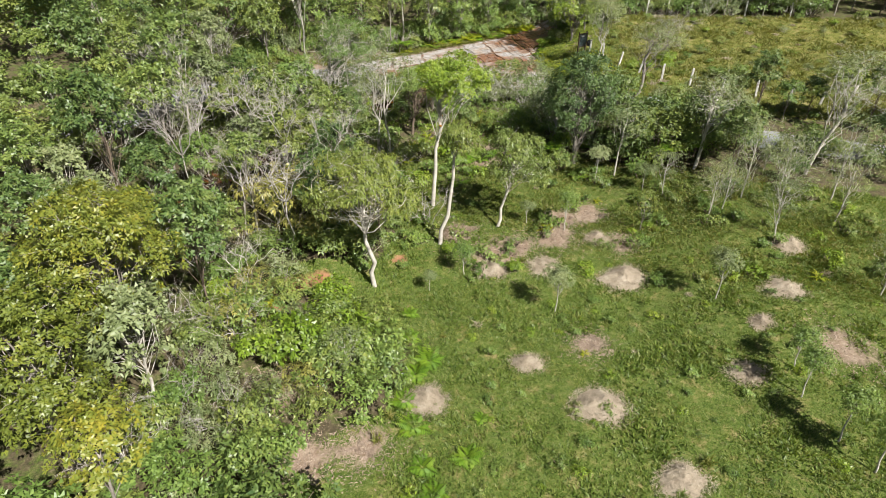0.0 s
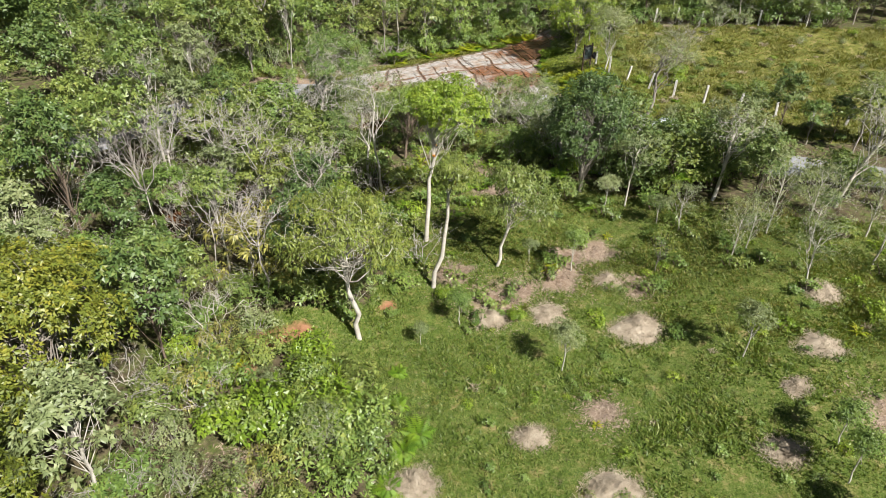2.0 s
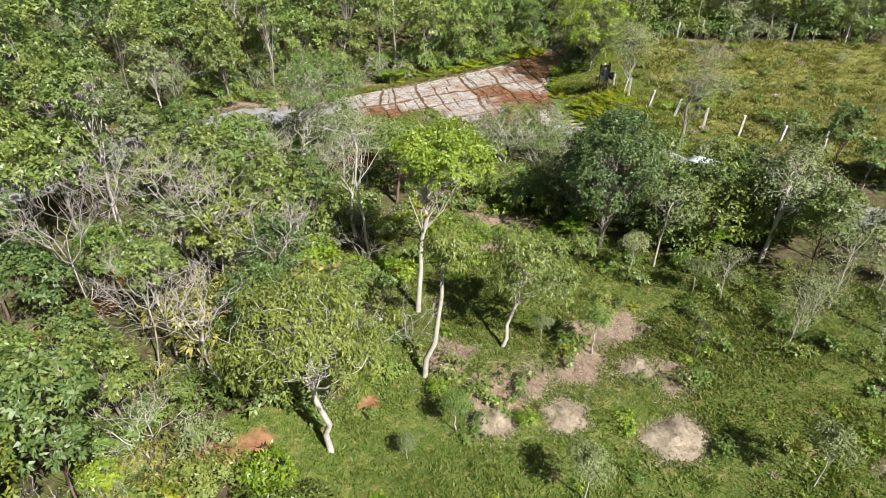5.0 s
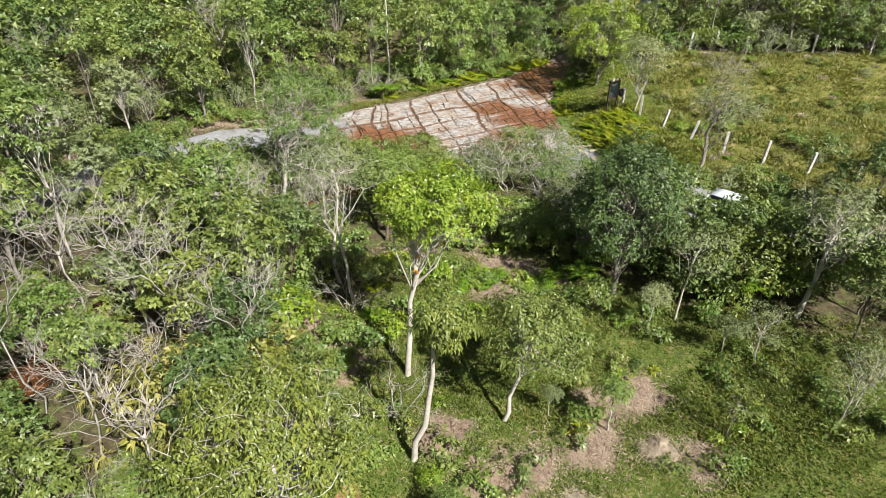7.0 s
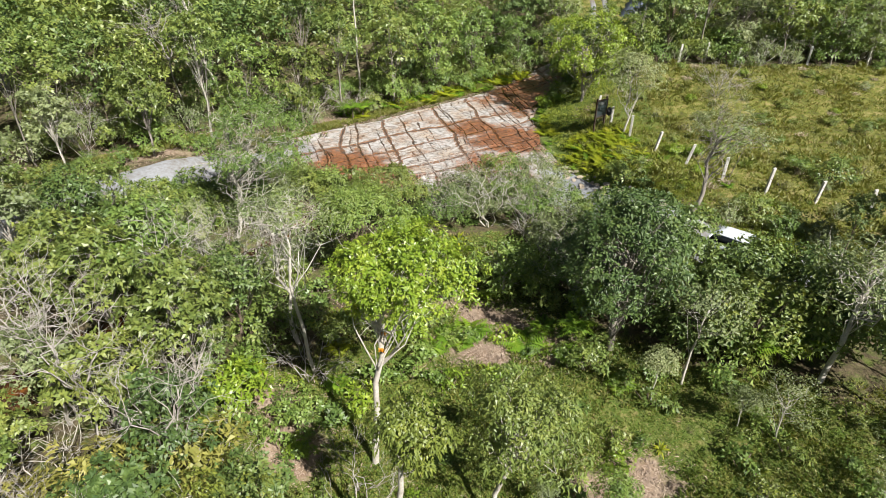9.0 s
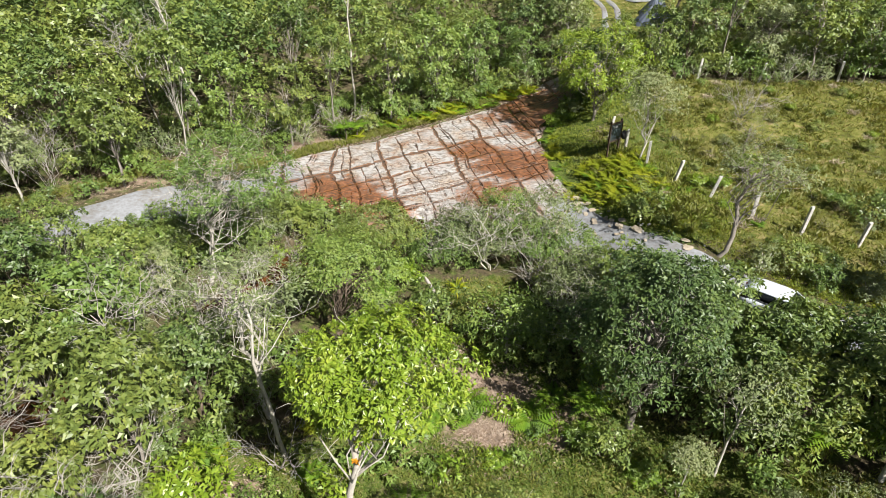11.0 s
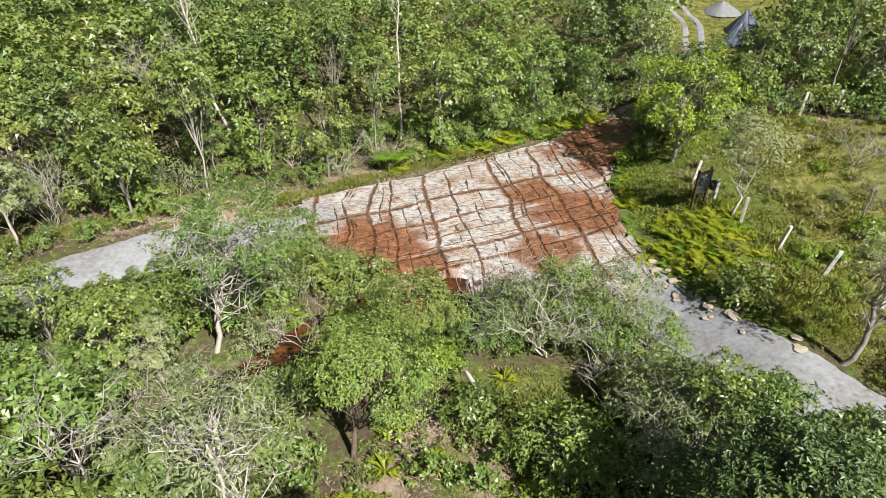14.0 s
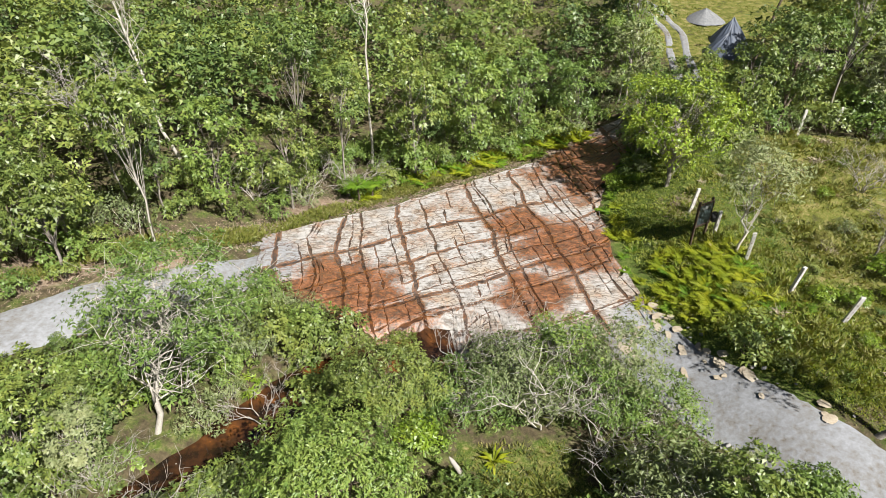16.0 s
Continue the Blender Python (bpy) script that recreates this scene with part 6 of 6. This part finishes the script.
for i in range(46):
    u = RS.random()
    j = min(3, int(u * 4))
    (ax, ay), (bx, by) = ROAD_RIGHT[j], ROAD_RIGHT[j + 1]
    k, d = RS.random(), math.hypot(bx - ax, by - ay)
    off = RS.uniform(0.9, 2.2) if i < 30 else RS.uniform(-2.4, 2.4)
    x, y = ax + (bx - ax) * k - (by - ay) / d * off, ay + (by - ay) * k + (bx - ax) / d * off
    if i >= 30:
        x, y = RS.uniform(6.2, 10.0), RS.uniform(61.5, 66.5)
    s = RS.uniform(0.35, 1.0)
    ob = tagged(new("stone_plate", RS.choice(STONES)), "flat pale tan rock plate showing through the gravel", "stone", "rock plates by the road")
    ob.data = ob.data.copy()
    ob.data.materials[0] = PLATE
    ob.matrix_basis = Matrix.Translation((x, y, bumpy(x, y) + 0.10)) @ Matrix.Rotation(RS.uniform(0, 6.28), 4, "Z") @ Matrix.Diagonal((s, s * RS.uniform(0.5, 0.9), 0.10, 1))


# ---- the jointed rock ----
def rock_height(x, y):
    return bumpy(x, y) * 0.5 + ground(x, y) * 0.5 + 0.12


def rock():
    xs, ys = [-15.5 + 0.5 * i for i in range(57)], [61.5 + 0.5 * i for i in range(66)]
    keep, verts, faces = {}, [], []
    for j, y in enumerate(ys):
        for i, x in enumerate(xs):
            if inside(x, y, SLAB):
                keep[i, j] = len(verts)
                verts.append((x, y, rock_height(x, y)))
    for j in range(len(ys) - 1):
        for i in range(len(xs) - 1):
            q = [(i, j), (i + 1, j), (i + 1, j + 1), (i, j + 1)]
            got = [keep[k] for k in q if k in keep]
            if len(got) >= 3:
                faces.append(tuple(got))
    bed = tagged(new("rock_shelf", mesh_of("rock_shelf", verts, faces, ROCK_BED, True)), "broad jointed pale sandstone shelf stained rust by iron water", "rock shelf", "", "structure")
    rng = random.Random(9)
    ang_a, ang_b = radians(31), radians(-74)
    da, db = Vector((math.cos(ang_a), math.sin(ang_a))), Vector((math.cos(ang_b), math.sin(ang_b)))
    na = Vector((-da.y, da.x))
    nb = Vector((-db.y, db.x))
    o = Vector((-2.0, 74.0))
    def cuts(lo, hi, least, most):
        out, v = [], lo
        while v < hi:
            out.append(v)
            v += rng.choice((rng.uniform(0.25, 0.45), rng.uniform(least, least * 1.6), rng.uniform(least, least * 1.6), rng.uniform(least * 1.6, most), rng.uniform(least * 1.6, most)))
        return out
    la, lb = cuts(-14, 18, 0.75, 2.3), cuts(-22, 24, 0.5, 2.0)
    wide_a = {v: (0.085, 0.012, 0.02, 0.055, 0.012, 0.07, 0.018)[i % 7] for i, v in enumerate(la)}
    wide_b = {v: (0.012, 0.05, 0.02, 0.010, 0.075)[i % 5] for i, v in enumerate(lb)}
    def to_rim(p):
        """The nearest point of the shelf's edge."""
        best, at = 1e9, p
        for (ax, ay), (bx, by) in zip(SLAB, SLAB[1:] + SLAB[:1]):
            e = Vector((bx - ax, by - ay))
            k = max(0.0, min(1.0, (p - Vector((ax, ay))).dot(e) / e.dot(e)))
            s = Vector((ax, ay)) + e * k
            if (p - s).length < best:
                best, at = (p - s).length, s
        return at + Vector((noise.noise((at.x, at.y, 2.0)), noise.noise((at.x, at.y, 8.0)))) * 0.35
    det = na.x * nb.y - na.y * nb.x
    def cross(a, b):
        p = o + Vector((a * nb.y - b * na.y, na.x * b - nb.x * a)) / det
        w = 0.30
        return Vector((p.x + w * noise.noise((p.x * 0.3, p.y * 0.3, 11.0)) * 2, p.y + w * noise.noise((p.x * 0.3, p.y * 0.3, 21.0)) * 2))
    for a0, a1 in zip(la, la[1:]):
        run = [b for b in lb if wide_b[b] > 0.04 or rng.random() > 0.42]      # some cross joints stop at a bed joint
        for b0, b1 in zip(run, run[1:]):
            q = [cross(a0, b0), cross(a1, b0), cross(a1, b1), cross(a0, b1)]
            if not any(inside(p.x, p.y, SLAB) for p in q):
                continue
            q = [p if inside(p.x, p.y, SLAB) else to_rim(p) for p in q]
            if abs((q[2] - q[0]).cross(q[3] - q[1])) < 0.12:
                continue
            ga0, ga1 = wide_a[a0] / (a1 - a0), 1 - wide_a[a1] / (a1 - a0)
            gb0, gb1 = wide_b[b0] / (b1 - b0), 1 - wide_b[b1] / (b1 - b0)
            side = lambda s, t: (q[0].lerp(q[1], s)).lerp(q[3].lerp(q[2], s), t)
            q = [side(ga0, gb0), side(ga1, gb0), side(ga1, gb1), side(ga0, gb1)]
            gaps = [wide_b[b0], wide_a[a1], wide_b[b1], wide_a[a0]]
            c = sum(q, Vector((0, 0))) / 4
            if (q[1] - q[0]).cross(q[3] - q[0]) < 0:
                q.reverse()
                gaps = [gaps[2], gaps[1], gaps[0], gaps[3]]
            lift = rng.uniform(0.02, 0.06)
            ring, seep = [], []
            for k in range(4):
                p, r = q[k], q[(k + 1) % 4]
                e, n_ = (r - p).normalized(), max(3, min(7, int((r - p).length / 0.35)))
                for t in range(n_):
                    ring.append(p.lerp(r, t / n_) + Vector((-e.y, e.x)) * (rng.uniform(-0.03, 0.09) if t else rng.uniform(0.0, 0.05)))
                    seep.append(min(1.0, max(0.0, 16.0 * (gaps[k] - 0.022))))
            m = len(ring)
            vs = [(p.x, p.y, rock_height(p.x, p.y) - 0.06) for p in ring] + [(p.x, p.y, rock_height(p.x, p.y) + lift - 0.014) for p in ring]
            stain = seep + seep
            for inset, drop in ((0.08, 0.006), (0.32, 0.0)):
                for p, w in zip(ring, seep):
                    s = p + (c - p) * min(0.8, inset * rng.uniform(0.5, 1.4) / max(0.3, (c - p).length))
                    vs.append((s.x, s.y, rock_height(s.x, s.y) + lift - drop + rng.uniform(-0.012, 0.012)))
                    stain.append(w * (0.7 if inset < 0.2 else 0.1))
            vs.append((c.x, c.y, rock_height(c.x, c.y) + lift + rng.uniform(-0.01, 0.02)))
            stain.append(0.0)
            fs = [(h * m + k, h * m + (k + 1) % m, (h + 1) * m + (k + 1) % m, (h + 1) * m + k) for h in range(3) for k in range(m)] + [(3 * m + k, 3 * m + (k + 1) % m, 4 * m) for k in range(m)]
            me = mesh_of("rock_block", vs, fs, ROCK)
            me.attributes.new("seep", "FLOAT", "POINT").data.foreach_set("value", stain)
            piece("rock_block", me, bed)


rock()
for p in list(scene.objects):
    if "placed" in p:
        del p["placed"]
